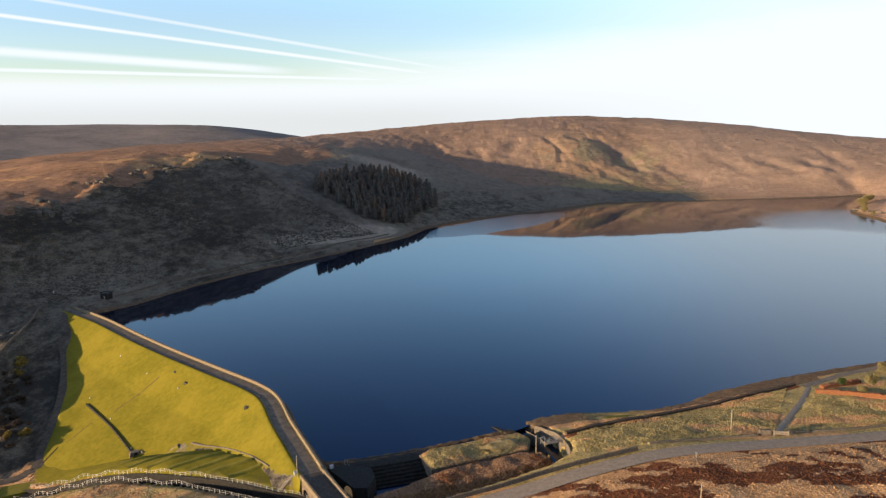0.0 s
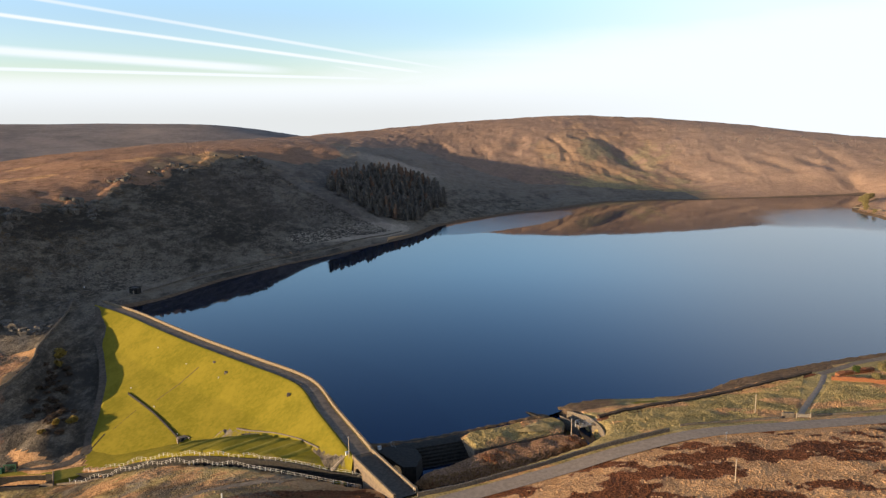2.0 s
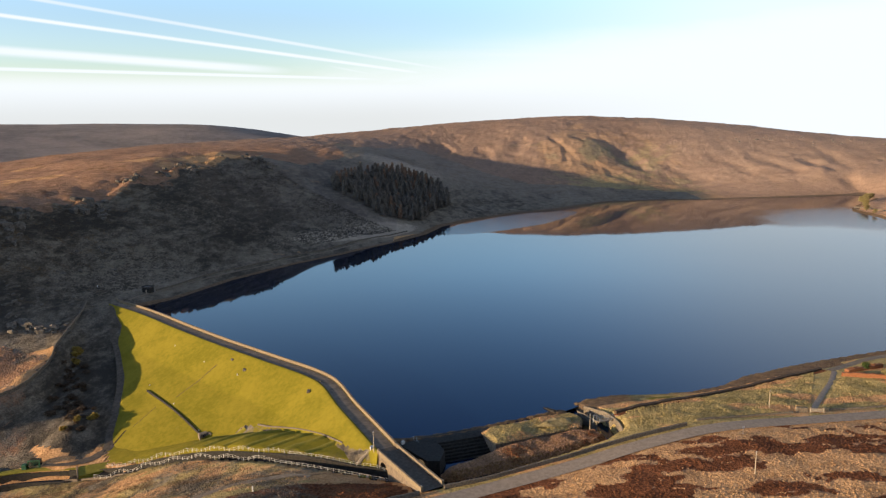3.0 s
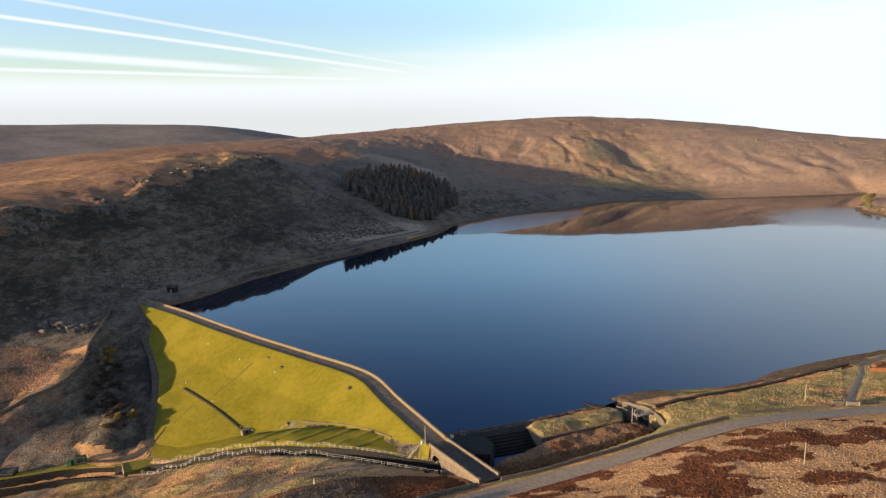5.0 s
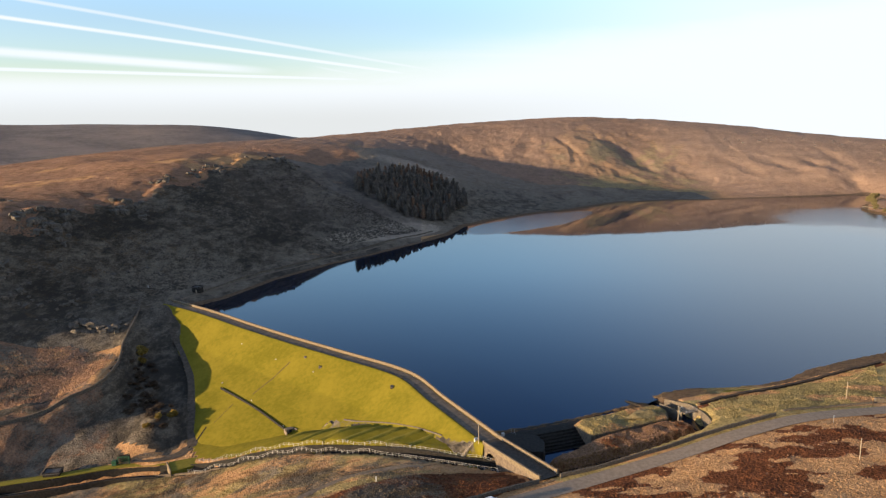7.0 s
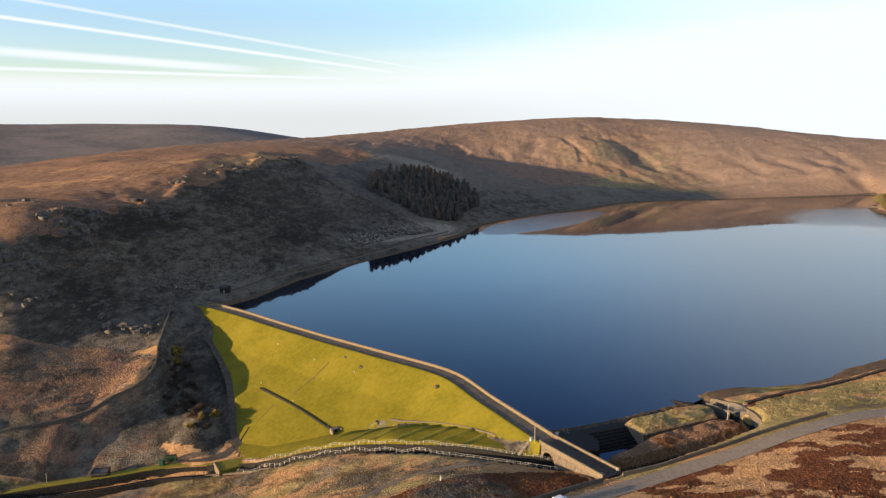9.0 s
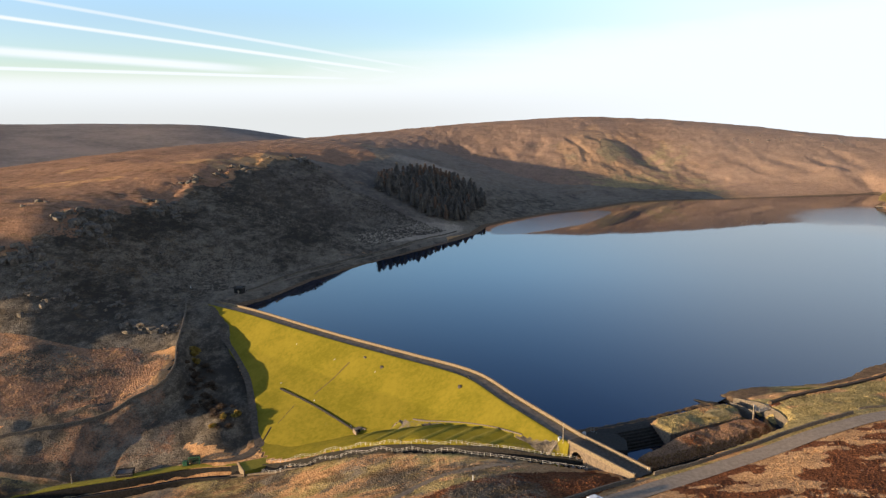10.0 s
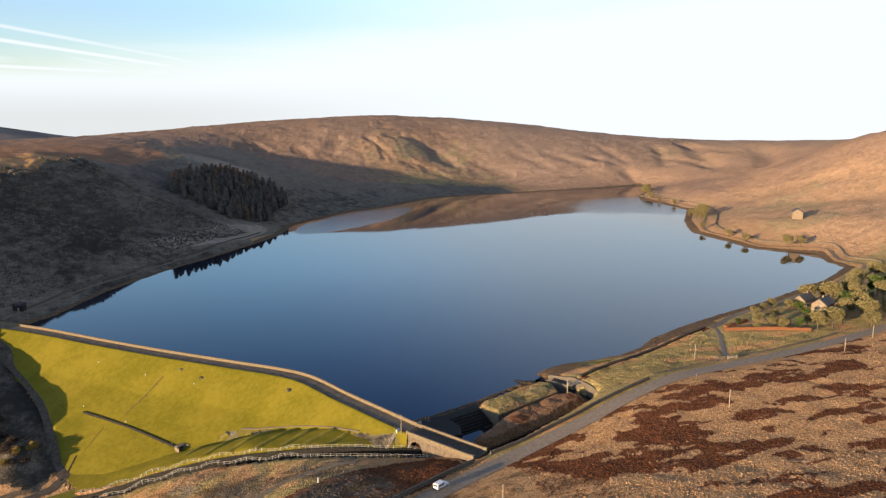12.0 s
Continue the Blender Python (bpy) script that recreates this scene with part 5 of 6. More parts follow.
def build_rocks():
    rnd = random.Random(12)
    shapes = [boulder_mesh(k, ROCK) for k in range(6)]
    spots = []

    def cluster(x, y, rx, ry, n, s0, s1, label, group):
        for _ in range(n):
            spots.append((x + rnd.gauss(0, rx), y + rnd.gauss(0, ry), rnd.uniform(s0, s1), label, group))

    crag, loose = "weathered gritstone block on the hillside crag", "grey gritstone boulder lying on rough grass"
    for x, y, rx, ry, n, s0, s1 in ((-305, 432, 6, 8, 20, 1.8, 5.2), (-300, 456, 5, 7, 14, 1.6, 4.6), (-290, 427, 4, 5, 14, 1.4, 4.2), (-276, 512, 7, 8, 24, 1.6, 4.8), (-264, 506, 4, 6, 10, 1.2, 3.4),
                                    (-312, 390, 8, 6, 24, 1.8, 5.0), (-303, 377, 7, 6, 16, 1.2, 3.6), (-205, 728, 7, 7, 18, 2.0, 5.0), (-193, 729, 4, 5, 8, 1.5, 4.0), (-247, 648, 6, 7, 14, 1.6, 4.2),
                                    (-276, 590, 6, 8, 12, 1.2, 3.2), (-259, 619, 5, 6, 8, 1.2, 3.2), (-222, 695, 7, 12, 8, 1.2, 3.0), (-335, 470, 10, 8, 8, 1.0, 2.6)):
        cluster(x, y, rx, ry, n, s0, s1, crag, "crag rocks")
    for x, y, rx, ry, n, s0, s1 in ((-242, 353, 9, 3.5, 30, 1.3, 3.6), (-228, 353, 4, 3.5, 14, 1.3, 3.4), (-288, 360, 9, 7, 34, 0.8, 2.6), (-262, 372, 14, 9, 30, 0.6, 2.0), (-270, 410, 16, 16, 34, 0.5, 1.9),
                                    (-230, 400, 18, 14, 20, 0.4, 1.3), (-240, 470, 16, 22, 22, 0.6, 1.8), (-200, 560, 30, 45, 26, 0.5, 1.6), (-150, 660, 25, 30, 14, 0.6, 1.6)):
        cluster(x, y, rx, ry, n, s0, s1, loose, "fallen boulders")
    cluster(560, 1180, 60, 12, 22, 0.9, 2.6, "pale rock on the far hill brow", "far hill rocks")
    cluster(735, 1132, 28, 8, 16, 1.4, 3.4, "pale rock on the far hill brow", "far hill rocks")
    cluster(640, 1165, 50, 20, 14, 0.8, 2.2, "pale rock on the far hill brow", "far hill rocks")
    for x, y, s in ((-115, 294, 0.9), (-107, 284, 1.1), (-70, 259, 0.9), (-74, 254, 1.1)):
        spots.append((x, y, s, "small rock standing on the mown dam face", "dam face rocks"))
    z = ground_z(np.array([p[0] for p in spots]), np.array([p[1] for p in spots]))
    small = sorted(p[2] for p in spots if p[4] != "dam face rocks")[-280]
    scatter = bmesh.new()
    for (x, y, s, label, group), h in zip(spots, z):
        if group == "dam face rocks":
            h = dam_z(x, y)
        shape = rnd.choice(shapes)
        m = pose(x, y, h + s * 0.12, rnd.uniform(-15, 15), rnd.uniform(-15, 15), rnd.uniform(0, 360))
        size = Vector((s * rnd.uniform(0.8, 1.4), s * rnd.uniform(0.8, 1.2), s * rnd.uniform(0.5, 0.85)))
        if s < small and group != "dam face rocks":
            n = len(scatter.verts)
            scatter.from_mesh(shape)
            scatter.verts.ensure_lookup_table()
            bmesh.ops.transform(scatter, matrix=m @ Matrix.Diagonal((*size, 1)), verts=scatter.verts[n:])
            continue
        o = new("boulder", shape)
        o.matrix_basis, o.scale = m, size
        tagged(o, label, "rock", group)
    tagged(part("boulder_scatter", scatter, ROCK), "scattered small gritstone boulders on the hillside", "rocks", kind="stuff")


build_rocks()


# ---- buildings ----
def gable_house(name, label, category, at, turn, L, W, H, rise, wall, roofs, windows, chimneys, group=""):
    """A house with its ridge along its own x, windows on the long front (-y) and on the gable (-x)."""
    t = thing(name, label, category, at, turn, group)
    bm = bmesh.new()
    prof = [(-W / 2, -0.6), (W / 2, -0.6), (W / 2, H), (0, H + rise), (-W / 2, H)]
    a, b = [bm.verts.new((-L / 2, y, z)) for y, z in prof], [bm.verts.new((L / 2, y, z)) for y, z in prof]
    bm.faces.new(a[::-1])
    bm.faces.new(b)
    for k in range(5):
        bm.faces.new((a[k], a[(k + 1) % 5], b[(k + 1) % 5], b[k]))
    part("wall", bm, wall, t)
    ov = 0.4
    for s in (-1, 1):
        bm = bmesh.new()
        e = [(-L / 2 - ov, s * (W / 2 + ov), H - rise * ov / (W / 2) + 0.05), (L / 2 + ov, s * (W / 2 + ov), H - rise * ov / (W / 2) + 0.05), (L / 2 + ov, 0, H + rise + 0.05), (-L / 2 - ov, 0, H + rise + 0.05)]
        lo, hi = [bm.verts.new(v) for v in e], [bm.verts.new((v[0], v[1], v[2] + 0.22)) for v in e]
        bm.faces.new(lo[::-1])
        bm.faces.new(hi)
        for k in range(4):
            bm.faces.new((lo[k], lo[(k + 1) % 4], hi[(k + 1) % 4], hi[k]))
        part("roof", bm, roofs, t, "grey slate roof slope")
    for x in chimneys:
        c = part("chimney", box(bmesh.new(), x, 0, H + rise + 0.5, 0.9, 0.8, 1.7, 0, 0.05), wall, t)
        for k in (-0.2, 0.2):
            part("chimney_pot", rod(bmesh.new(), (x + k, 0, H + rise + 1.3), (x + k, 0, H + rise + 1.85), 0.14, 0.11), HEDGE, c)
    for x, z, w, h, face in windows:
        if face == "front":
            fr = part("window", box(bmesh.new(), x, -W / 2 - 0.03, z, w + 0.25, 0.1, h + 0.25), WHITE_PAINT, t)
            part("pane", box(bmesh.new(), x, -W / 2 - 0.075, z, w, 0.06, h), GLASS_DARK, fr)
        else:
            fr = part("window", box(bmesh.new(), -L / 2 - 0.03, x, z, 0.1, w + 0.25, h + 0.25), WHITE_PAINT, t)
            part("pane", box(bmesh.new(), -L / 2 - 0.075, x, z, 0.06, w, h), GLASS_DARK, fr)
    return t


wins = [(-3.2, 1.6, 1.1, 1.3, "front"), (0, 1.6, 1.1, 1.3, "front"), (3.2, 1.6, 1.1, 1.3, "front"), (-3.2, 4.2, 1.0, 1.2, "front"), (3.2, 4.2, 1.0, 1.2, "front"), (-1.6, 1.6, 1.0, 1.3, "gable"), (1.6, 1.6, 1.0, 1.3, "gable"), (0, 4.4, 0.9, 1.1, "gable")]
gable_house("house", "pale stone house with a grey slate roof among trees", "house", (203, 258, gz(203, 258)), 25, 11, 7.5, 5.2, 3.0, FACADE, SLATE, wins, (4.6, -0.5), "keeper's houses")
gable_house("house", "low pale cottage with slate roof and twin chimneys", "house", (213, 280, gz(213, 280)), 20, 12, 6.5, 4.0, 2.6, FACADE, SLATE, wins[:3] + wins[5:7], (3.2, 5.0), "keeper's houses")
gable_house("porch_wing", "small slate-roofed wing beside the stone house", "house", (198, 252.5, gz(198, 252.5)), 25, 5.5, 4.5, 2.4, 1.8, FACADE, SLATE, [(0, 1.3, 1.0, 1.1, "front")], (), "keeper's houses")
gable_house("barn", "isolated old stone barn on the moor slope", "barn", (413, 489, gz(413, 489)), 50, 13, 8.5, 5.5, 2.8, FACADE, SLATE, [(0, 1.8, 2.2, 3.0, "front"), (0, 4.6, 0.9, 1.0, "gable")], ())
hg = part("hedge", wall_mesh(smooth_line(grounded([(138, 255), (154, 246), (170, 233)]), 0.8), 1.7, 1.5, 0.4, 0.4), HEDGE)
tagged(hg, "clipped russet beech hedge along the garden edge", "hedge")
hg = part("hedge", wall_mesh(smooth_line(grounded([(143, 260), (150, 262), (160, 265)]), 0.8), 1.5, 2.2, 0.4, 0.7), HEDGE)
tagged(hg, "loose russet hedge above the lawn", "hedge")


def flat_hut(name, label, at, turn, sx, sy, sz, wall, roofmat, door=True):
    t = thing(name, label, "hut", at, turn)
    part("wall", box(bmesh.new(), 0, 0, sz / 2 - 0.4, sx, sy, sz + 0.8, 0, 0.05), wall, t)
    part("roof", box(bmesh.new(), 0, 0, sz + 0.15, sx + 0.5, sy + 0.5, 0.3, 0, 0.06), roofmat, t, "flat stone roof slab")
    for s in (-1, 1):
        part("roof_curb", box(bmesh.new(), 0, s * (sy / 2), sz + 0.45, sx + 0.4, 0.35, 0.4, 0, 0.04), wall, t)
        part("roof_curb", box(bmesh.new(), s * (sx / 2), 0, sz + 0.45, 0.35, sy - 0.4, 0.4, 0, 0.04), wall, t)
    if door:
        d = part("door", box(bmesh.new(), 0.3, -sy / 2 - 0.03, 1.0, 1.0, 0.1, 2.0), WOOD, t, "weathered wooden door")
        part("handle", rod(bmesh.new(), (0.65, -sy / 2 - 0.16, 1.0), (0.65, -sy / 2 - 0.08, 1.0), 0.04), STEEL, d)
    return t


flat_hut("valve_hut", "small dark stone valve hut beside the reservoir", (-201, 419, gz(-201, 419) + 0.1), -18, 5.5, 4.0, 3.4, DARK_STONE, SLATE)
flat_hut("pump_hut", "square dark stone hut with flat roof near basin", (-206, 241.5, gz(-206, 241.5)), 8, 6.0, 4.6, 3.2, DARK_STONE, SLATE)


def build_screen():
    x, y = -181, 247.5
    z = gz(x, y)
    t = thing("screen_house", "dark green steel screen house over the outfall", "screen house", (x, y, z), 5)
    part("back_wall", box(bmesh.new(), 0, 1.5, 1.4, 4.2, 0.5, 3.6), DARK_STONE, t)
    for s in (-2.1, 2.1):
        part("frame_post", box(bmesh.new(), s, -0.4, 1.4, 0.3, 0.3, 3.4), GREEN_PAINT, t)
    part("frame_beam", box(bmesh.new(), 0, -0.4, 3.1, 4.6, 0.35, 0.35), GREEN_PAINT, t)
    for k in range(9):
        part("bar", box(bmesh.new(), -1.7 + k * 0.42, -0.4, 1.5, 0.09, 0.09, 3.0), GREEN_PAINT, t)
    part("tank", box(bmesh.new(), -3.4, -0.6, 1.0, 1.8, 1.8, 2.0, 0, 0.1), GREEN_PAINT, t, "bright green cabinet")
    c = thing("covered_culvert", "turf-covered concrete culvert with stone end walls", "culvert", kind="structure")
    part("turf_roof", prism([(-162.5, 244.5), (-147, 250.5), (-145.4, 244.8), (-158.5, 236.5)], -30, -24.6), TURF, c)
    part("end_wall", wall_mesh([Vector((-162.9, 244.3, -24.6)), Vector((-158.6, 236.1, -24.6))], 0.3, 0.5, 5), PALE_STONE, c)
    part("end_wall", wall_mesh([Vector((-146.6, 250.7, -24.6)), Vector((-144.6, 244.6, -24.6))], 0.3, 0.5, 5), PALE_STONE, c)


build_screen()


# ---- tracks ----
def track(name, line, half, label, mat=None, lift=0.12):
    pts = smooth_line(grounded(line), 2.5)
    z = ground_z(np.array([p.x for p in pts]), np.array([p.y for p in pts]))
    dz = [top_z(p.x, p.y) if name == "dam_track" else h for p, h in zip(pts, z)]
    for _ in range(3):
        dz = [dz[0]] + [(a + b + c) / 3 for a, b, c in zip(dz, dz[1:], dz[2:])] + [dz[-1]]
    return tagged(ribbon(name, [Vector((p.x, p.y, h + lift)) for p, h in zip(pts, dz)], half, mat or GRAVEL, 0.0, 2.5), label, "track", kind="structure")


track("dam_track", [(-210, 391), (-205, 380), (-196, 358), (-184, 336), (-174, 314), (-169, 300), (-165, 285), (-160.5, 270), (-158, 261), (-160, 253), (-167, 249), (-178, 249)], 2.3, "dark gravel track down beside the dam", DARK_GRAVEL)
track("shore_track", [(-206, 402), (-196, 424), (-176, 464), (-146, 512), (-112, 560), (-76, 614), (-46, 660), (-30, 700)], 1.5, "faint gravel track along the shaded shore", lift=0.2)
track("shore_track", [(486, 850), (456, 790), (456, 735), (448, 670), (400, 596), (350, 535), (344, 482), (342, 450), (372, 418), (352, 384), (346, 356), (290, 326), (214, 297), (168, 281), (138, 263)], 2.0, "sandy track round the sunlit shore", lift=0.2)
track("garden_path", [(139, 262), (130, 248), (118, 232), (107, 216.5), (104, 209)], 1.0, "straight grey path down to the road gate", ASPHALT, 0.2)
track("valley_path", [(-62, 184), (-68, 185.5), (-83, 180.5), (-94, 172), (-104, 160)], 1.6, "worn grassy path on the valley side")
stone_wall("shore_wall", [(470, 850), (464, 790), (465, 735), (457, 665), (408, 590), (360, 530), (352, 482), (350, 455), (381, 420), (361, 384), (354, 350), (294, 318)], "long low stone wall beside the shore track", 1.2, 0.6)
stone_wall("shore_wall", [(-198, 424), (-180, 465), (-150, 514), (-116, 562), (-80, 617), (-50, 662)], "low stone wall above the shaded shore", 0.9, 0.6)
stone_wall("ditch_wall", [(110, 213), (126, 213.5), (150, 217), (175, 223)], "low stone wall below the hedge field", 0.7, 0.5)


# ---- poles, posts and signs ----
def telegraph_pole(x, y, h, label, z=None):
    z = gz(x, y) if z is None else z
    t = thing("pole", label, "pole", (x, y, z), group="timber poles")
    part("shaft", rod(bmesh.new(), (0, 0, -0.6), (0, 0, h), 0.16, 0.11), POLE_WOOD, t)
    part("cap", rod(bmesh.new(), (0, 0, h), (0, 0, h + 0.08), 0.14, 0.04), STEEL, t)
    part("insulator", rod(bmesh.new(), (-0.25, 0, h - 0.35), (0.25, 0, h - 0.35), 0.05), STEEL, t)
    return t


telegraph_pole(28.6, 212.9, 6.0, "plain timber pole on the weir island", 1.4)
for x, y, h in ((91.9, 218.1, 6.5), (62, 162, 6.5), (182, 210, 6.5), (-33.4, 133.8, 6.5), (150, 196, 6), (-224, 236, 6)):
    telegraph_pole(x, y, h, "plain weathered timber pole standing in grass")
telegraph_pole(-43.4, 196.4, 7.0, "tall timber pole at the dam end beside the bridge", 2.6)
b = thing("kiosk", "small white equipment box at the pole foot", "cabinet", (-44.2, 198.0, 2.7), 25)
part("body", box(bmesh.new(), 0, 0, 0.5, 1.1, 0.7, 1.2, 0, 0.05), WHITE_PAINT, b)
part("lid", box(bmesh.new(), 0, 0, 1.16, 1.25, 0.85, 0.12, 0, 0.03), STEEL, b)


def road_sign(x, y):
    t = thing("road_sign", "small white road sign on a thin post", "sign", (x, y, gz(x, y)), 20)
    part("post", rod(bmesh.new(), (0, 0, -0.3), (0, 0, 2.6), 0.05), STEEL, t)
    part("plate", box(bmesh.new(), 0, -0.07, 2.4, 0.75, 0.05, 0.75, 0, 0.02), WHITE_PAINT, t, "blank white plate")


road_sign(71, 190.6)


def marker(x, y, h, name, label, group, z):
    t = tagged(part(name, box(bmesh.new(), 0, 0, h / 2 - 0.1, 0.35, 0.35, h + 0.2, 0, 0.03), WHITE_PAINT), label, "post", group)
    t.matrix_basis = pose(x, y, z)


marker(-75.5, 171.6, 1.6, "marker_post", "white marker post on the grassy slope", "", gz(-75.5, 171.6))
marker(-229.4, 413.9, 1.6, "marker_post", "white marker post on the shaded hillside", "", gz(-229.4, 413.9))
for x, y in ((-147, 342), (-151, 323), (-130, 301), (-155, 299), (-125, 320), (-104, 301), (-110, 283), (-137, 279), (-119, 256)):
    marker(x, y, 0.45, "survey_mark", "small white survey block on the dam grass", "dam survey marks", dam_z(x, y))


# ---- on the dam face ----
def dam_line(name, line, height, thick, mat, label):
    pts = smooth_line([Vector((*p, 0)) for p in line], 1.5)
    pts = [Vector((p.x, p.y, top_z(p.x, p.y))) for p in pts]
    tagged(part(name, wall_mesh(pts, height, thick, 0.5), mat), label, "wall", kind="structure")


dam_line("berm_wall", [(-154.6, 295), (-134.4, 273.5), (-117, 252.5)], 0.7, 0.6, DARK_STONE, "dark stone drain wall across the dam face")
dam_line("apron_wall", [(-93.2, 248.5), (-79.6, 237.8), (-65.3, 222.6), (-60, 216), (-55.1, 209.5)], 0.25, 0.5, DRY_STONE, "low stone edging along the dam apron")
dam_line("drain_ditch", [(-122.5, 295.5), (-130, 289.6), (-137.4, 283.4)], 0.03, 0.9, SOIL, "worn drain line in the dam turf")
dam_line("drain_ditch", [(-140, 309), (-146, 304.6), (-153.6, 299.2)], 0.02, 0.4, SOIL, "faint drain line in the dam turf")
dam_line("drain_ditch", [(-145.6, 281), (-151.8, 271.2)], 0.02, 0.45, SOIL, "faint drain line in the dam turf")
dam_line("toe_ditch", [(-154.5, 270), (-156.5, 263), (-158.5, 256)], 0.05, 0.9, DARK_STONE, "stone gutter along the dam toe")
h = thing("drain_head", "small stone drain head with steps on the dam", "drain", (-116, 252, dam_z(-116, 252)), 40)
part("chamber", box(bmesh.new(), 0, 0, 0.5, 3.0, 2.2, 1.6, 0, 0.06), STONE, h)
for k in (-1, 1):
    part("wing_wall", box(bmesh.new(), k * 1.9, -0.9, 0.4, 0.5, 3.4, 1.6, 12 * k, 0.05), STONE, h)
# dark panel stands in for the shade inside the drain mouth
part("opening", box(bmesh.new(), 0, -1.12, 0.55, 1.2, 0.1, 0.9), GLASS_DARK, h)
RIDGES = (((-97.6, 249.6), (-113.8, 236)), ((-89.2, 244.1), (-106.8, 226)), ((-80.3, 237.2), (-98.7, 222)), ((-74.3, 230.8), (-90, 218)), ((-68.5, 224.6), (-81.9, 213.8)),
          ((-61.8, 218.1), (-74.8, 209.8)), ((-57.9, 212.6), (-66.9, 205.5)))
for a, b in RIDGES:
    a, b = Vector(a), Vector(b)
    pts = smooth_line([Vector((*(a + (b - a) * q), 0)) for q in (0.06, 0.33, 0.66, 1)], 1.2)
    pts = [Vector((p.x, p.y, top_z(p.x, p.y))) for p in pts]
    tagged(part("turf_ridge", strip(pts, [-2.0, -0.9, 0, 0.9, 2.0], [-0.35, 0.3, 0.62, 0.4, -0.35], 1.2, 0.16), TURF, smooth=True), "low turf ridge on the dam abutment", "bank", "abutment ridges", "structure")
st = thing("timber_steps", "flight of timber steps down the dam shoulder", "steps", (-43.5, 199.5, 0))
for k in range(14):
    q = k / 13
    x, y = -1.6 - 3.6 * q, -1.6 - 3.2 * q
    part("tread", box(bmesh.new(), x, y, top_z(-43.5 + x, 199.5 + y) + 0.03, 0.5, 1.2, 0.1, 42), POLE_WOOD, st)


# ---- the van on the road ----
def build_van(x, y, z, turn):
    v = thing("van", "white van with dark windows on the moor road", "van", (x, y, z), turn)
    prof = [(-2.35, 0.35), (2.2, 0.35), (2.35, 0.6), (2.3, 0.95), (1.35, 1.12), (0.75, 1.82), (0.4, 1.9), (-2.1, 1.9), (-2.35, 1.75)]
    bm = bmesh.new()
    a, b = [bm.verts.new((p, -0.92, q)) for p, q in prof], [bm.verts.new((p, 0.92, q)) for p, q in prof]
    bm.faces.new(a)
    bm.faces.new(b[::-1])
    for k in range(len(prof)):
        j = (k + 1) % len(prof)
        bm.faces.new((a[k], a[j], b[j], b[k]))
    bmesh.ops.recalc_face_normals(bm, faces=bm.faces)
    bmesh.ops.bevel(bm, geom=list(bm.edges), offset=0.07, segments=2, affect="EDGES")
    part("body", bm, VAN_WHITE, v, "white painted bodywork")
    for s in (-1, 1):
        part("side_window", box(bmesh.new(), -0.2, s * 0.925, 1.42, 0.95, 0.03, 0.5), GLASS_DARK, v)
        part("side_window", box(bmesh.new(), -1.4, s * 0.925, 1.42, 1.05, 0.03, 0.5), GLASS_DARK, v)
        part("tail_light", box(bmesh.new(), -2.37, s * 0.78, 1.0, 0.05, 0.16, 0.4), LAMP_RED, v)
        part("headlight", box(bmesh.new(), 2.32, s * 0.66, 0.82, 0.08, 0.36, 0.2), WHITE_PAINT, v)
        for p in (-1.45, 1.4):
            w = part("wheel", rod(bmesh.new(), (p, s * 0.7, 0.34), (p, s * 0.95, 0.34), 0.34, sides=18), RUBBER, v)
            part("rim", rod(bmesh.new(), (p, s * 0.94, 0.34), (p, s * 0.97, 0.34), 0.2, sides=14), STEEL, w)
    part("rear_window", box(bmesh.new(), -2.37, 0, 1.45, 0.04, 1.35, 0.5), GLASS_DARK, v)
    bm = bmesh.new()
    q = [bm.verts.new(p) for p in ((1.34, -0.78, 1.17), (1.34, 0.78, 1.17), (0.82, 0.7, 1.79), (0.82, -0.7, 1.79))]
    bm.faces.new(q)
    part("windscreen", bm, GLASS_DARK, v)
    for p, n in ((-2.4, "rear_bumper"), (2.38, "front_bumper")):
        part(n, box(bmesh.new(), p, 0, 0.45, 0.14, 1.7, 0.24, 0, 0.04), RUBBER, v)


VAN_WHITE = plain("van_paint", (0.70, 0.69, 0.67), (0.78, 0.77, 0.75), 0.7, 0.3, 0.0)
RUBBER = plain("black_rubber", (0.015, 0.015, 0.015), (0.03, 0.03, 0.03), 3, 0.8, 0.0)
LAMP_RED = plain("red_lens", (0.30, 0.02, 0.015), (0.36, 0.03, 0.02), 3, 0.3, 0.0)
build_van(-43.4, 154.4, 4.9, 28)


# ---- gate and fences by the road ----
def build_gate():
    g = thing("gate", "pale wooden field gate at the path foot", "gate", (104, 209.6, gz(104, 209.6)), -8)
    for s in (-2.1, 2.1):
        part("gate_post", box(bmesh.new(), s, 0, 0.7, 0.26, 0.26, 1.9), POLE_WOOD, g)
    for k in range(5):
        part("bar", box(bmesh.new(), 0, 0, 0.3 + 0.24 * k, 4.0, 0.07, 0.12), POLE_WOOD, g)
    part("brace", rod(bmesh.new(), (-1.9, 0.05, 0.3), (1.9, 0.05, 1.25), 0.06, sides=6), POLE_WOOD, g)
    w = thing("wall_pier", "dark stone wall pier beside the gate", "wall", (99.6, 211, gz(99.6, 211)), -8)
    part("pier", box(bmesh.new(), 0, 0, 0.8, 3.6, 1.2, 2.2, 0, 0.1), DRY_STONE, w)


build_gate()


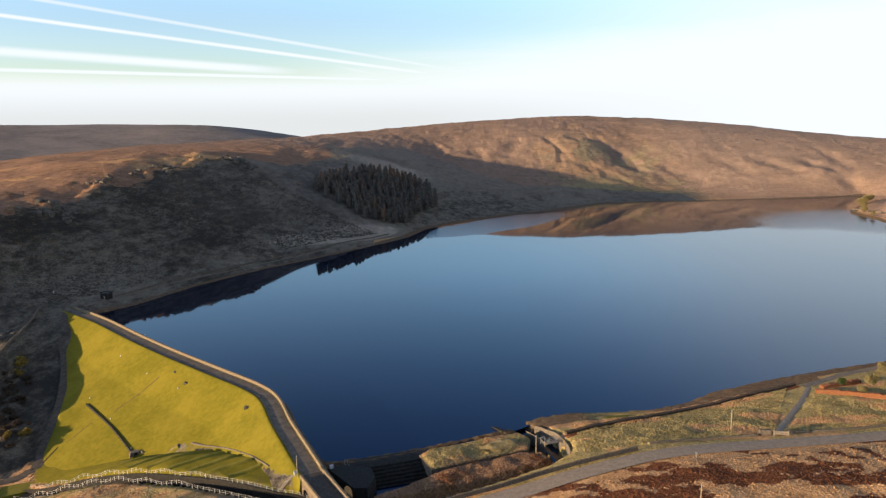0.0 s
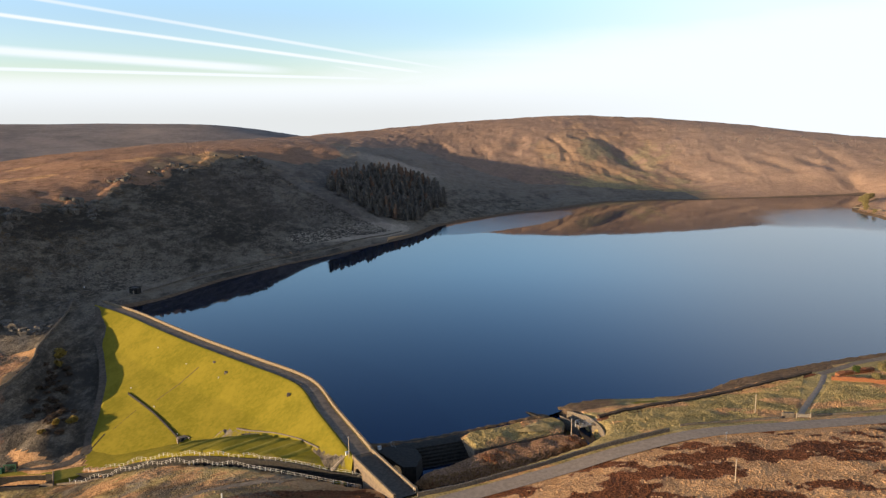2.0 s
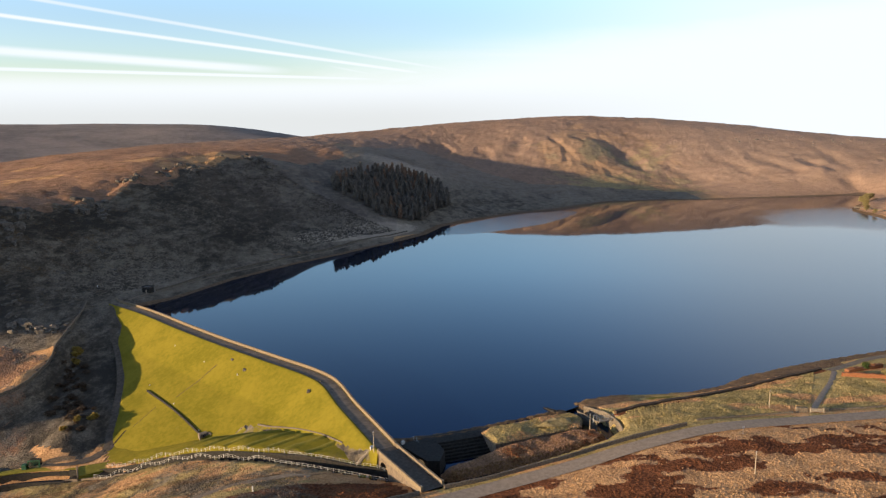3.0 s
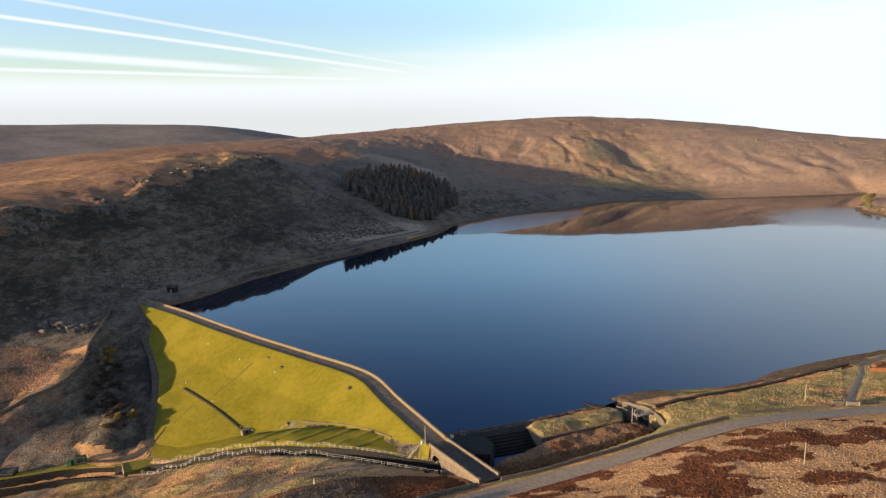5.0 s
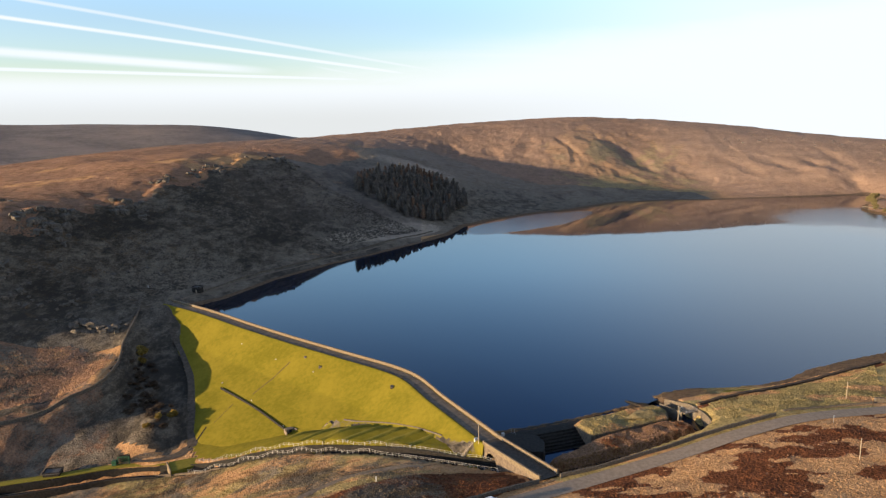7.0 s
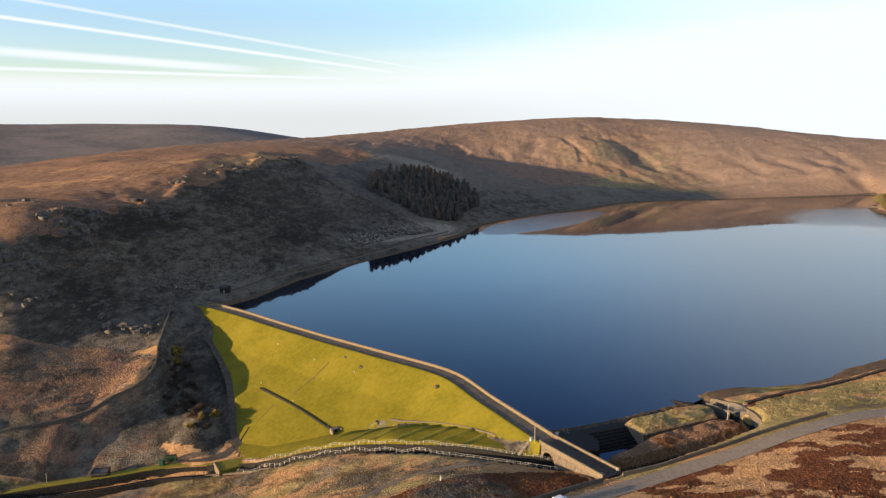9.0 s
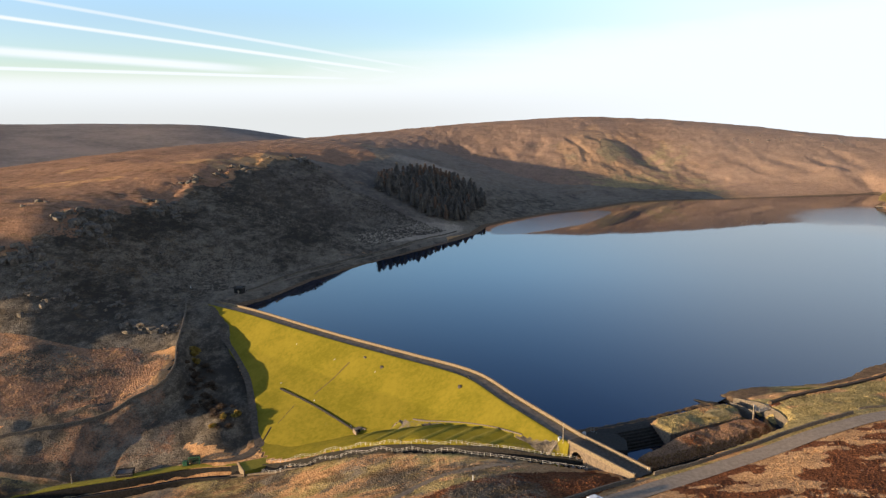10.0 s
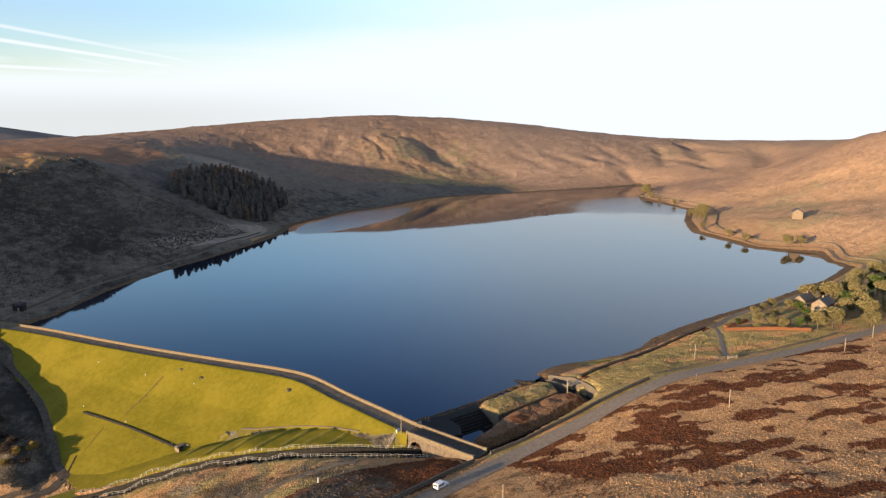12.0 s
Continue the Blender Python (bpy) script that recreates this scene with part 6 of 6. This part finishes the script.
# ---- rough grass ----
def tufts(name, label, poly, count, r0, r1, seed, sample, level=None):
    """Many small mounds of grass, one mesh."""
    rs = np.random.RandomState(seed)
    xs, ys = [p[0] for p in poly], [p[1] for p in poly]
    x, y = rs.uniform(min(xs), max(xs), count * 3), rs.uniform(min(ys), max(ys), count * 3)
    dr, _, _ = line_dist(x, y, ROAD)
    m = inside(x, y, poly) & (dr > 4.2)
    x, y = x[m][:count], y[m][:count]
    n = len(x)
    z = ground_z(x, y) if level is None else level(x, y)
    r = rs.uniform(r0, r1, n)
    K = 6
    ang = np.arange(K) * math.tau / K + rs.uniform(0, 6, (n, 1))
    rr = r[:, None] * rs.uniform(0.75, 1.25, (n, K))
    ring = np.stack([x[:, None] + rr * np.cos(ang), y[:, None] + rr * np.sin(ang), np.broadcast_to((z - 0.12)[:, None], (n, K))], -1)
    mid = np.stack([x[:, None] + 0.6 * rr * np.cos(ang + 0.3), y[:, None] + 0.6 * rr * np.sin(ang + 0.3), z[:, None] + r[:, None] * rs.uniform(0.15, 0.45, (n, K))], -1)
    top = np.stack([x + rs.normal(0, 0.15, n) * r, y + rs.normal(0, 0.15, n) * r, z + r * rs.uniform(0.3, 0.6, n)], -1)[:, None]
    v = np.concatenate([ring, mid, top], 1)
    base = (np.arange(n) * (2 * K + 1))[:, None]
    tris = []
    for k in range(K):
        j = (k + 1) % K
        for t in ((k, j, K + k), (j, K + j, K + k), (K + k, K + j, 2 * K)):
            tris.append(base + np.array(t))
    tris = np.concatenate(tris, 1).reshape(-1, 3)
    me = bpy.data.meshes.new(name)
    me.vertices.add(v.shape[0] * v.shape[1])
    me.vertices.foreach_set("co", v.astype(np.float32).ravel())
    me.loops.add(tris.size)
    me.loops.foreach_set("vertex_index", tris.astype(np.int32).ravel())
    me.polygons.add(len(tris))
    me.polygons.foreach_set("loop_start", (np.arange(len(tris)) * 3).astype(np.int32))
    me.polygons.foreach_set("use_smooth", np.ones(len(tris), bool))
    me.update(calc_edges=True)
    for key in ("bare", "green", "rust", "russet", "olive", "dark", "wet"):
        q = sample(key, x, y) if callable(sample) else 0 * x
        set_attr(me, key, np.repeat(q, 2 * K + 1))
    me.materials.append(MOOR)
    tagged(new(name, me), label, "grass", kind="stuff")


def moor_tint(key, x, y):
    return heather(x, y) if key == "rust" else (0.9 * heather(x, y) + 0.15 if key == "russet" else 0 * x)


def valley_tint(key, x, y):
    if key == "olive":
        return step01(-38, -62, x) * slope_olive(x, y)
    # darker colours stand in for the slope's turn away from the sun
    if key in ("wet", "dark"):
        return 0.8 + 0 * x if key == "wet" else 0.5 * step01(-38, -62, x)
    return np.maximum(0.35 * heather(x, y), 0.9 * inside(x, y, HEATHER_SLOPE)) if key == "rust" else 0 * x


def bank_tint(key, x, y):
    return bank_olive(x, y) if key == "olive" else 0 * x


tufts("moor_grass", "tussocks of dead moor grass and heather", [(-26, 90), (-18, 158), (14, 173), (60, 190), (140, 202), (300, 236), (300, 60), (60, 60)], 60000, 0.14, 0.42, 1, moor_tint)
tufts("valley_grass", "tussocks of tan grass on the valley side", [(-40, 180), (-70, 190), (-112, 216), (-160, 232), (-240, 220), (-240, 140), (-60, 120), (-30, 158)], 30000, 0.16, 0.42, 2, valley_tint)
tufts("bank_grass", "tussocks of olive grass on the reservoir bank", [(42, 203), (44, 232), (100, 254), (134, 268), (103, 212)], 16000, 0.16, 0.45, 3, bank_tint)
tufts("hedge_field_grass", "tussocks of frosty olive grass below the hedge", [(108, 215), (136, 252), (168, 233), (182, 226), (140, 215)], 9000, 0.16, 0.45, 9, bank_tint)


def isle_tint(key, x, y):
    return 0.7 + 0.6 * fbm(x, y, 9, 3, 81) if key == "olive" else 0 * x


def heath_tint(key, x, y):
    return 0.28 + 0.6 * fbm(x, y, 7, 3, 82) if key == "rust" else (0.9 + 0 * x if key == "russet" else 0 * x)


def field_tint(key, x, y):
    if key == "dark":
        return 0.44 + 0.3 * fbm(x, y, 22, 4, 53)
    return 0.75 + 0 * x if key == "russet" else (np.clip(0.75 - np.hypot((x + 236) / 14, (y - 280) / 5), 0, 1) if key == "rust" else 0 * x)


def isle_level(x, y):
    d, _, _ = line_dist(x, y, ISLAND, True)
    return 0.8 + 0.8 * step01(0, 1.6, d) + 0.35 * fbm(x, y, 4.5, 4, 5) * step01(0, 1.2, d)


def heath_level(x, y):
    d, _, _ = line_dist(x, y, HEATH_BANK, True)
    return -1.3 + 2.7 * step01(0, 2.2, d) + 0.35 * fbm(x, y, 4.5, 4, 8) * step01(0, 1.2, d)


tufts("island_tussocks", "tussocks of tan grass on the weir island", ISLAND, 5000, 0.1, 0.3, 4, isle_tint, isle_level)
tufts("heather_tussocks", "clumps of russet heather on the channel bank", HEATH_BANK, 5000, 0.1, 0.32, 5, heath_tint, heath_level)
tufts("field_bracken", "clumps of dead russet bracken in the walled field", [(-213, 322), (-211, 296), (-222, 279), (-262, 266), (-300, 256), (-320, 300), (-275, 322), (-240, 333)], 12000, 0.2, 0.6, 6, field_tint)


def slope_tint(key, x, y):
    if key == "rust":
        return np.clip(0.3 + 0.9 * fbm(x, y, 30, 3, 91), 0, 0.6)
    # clumps take the same shade-darkened colour as the hillside under them
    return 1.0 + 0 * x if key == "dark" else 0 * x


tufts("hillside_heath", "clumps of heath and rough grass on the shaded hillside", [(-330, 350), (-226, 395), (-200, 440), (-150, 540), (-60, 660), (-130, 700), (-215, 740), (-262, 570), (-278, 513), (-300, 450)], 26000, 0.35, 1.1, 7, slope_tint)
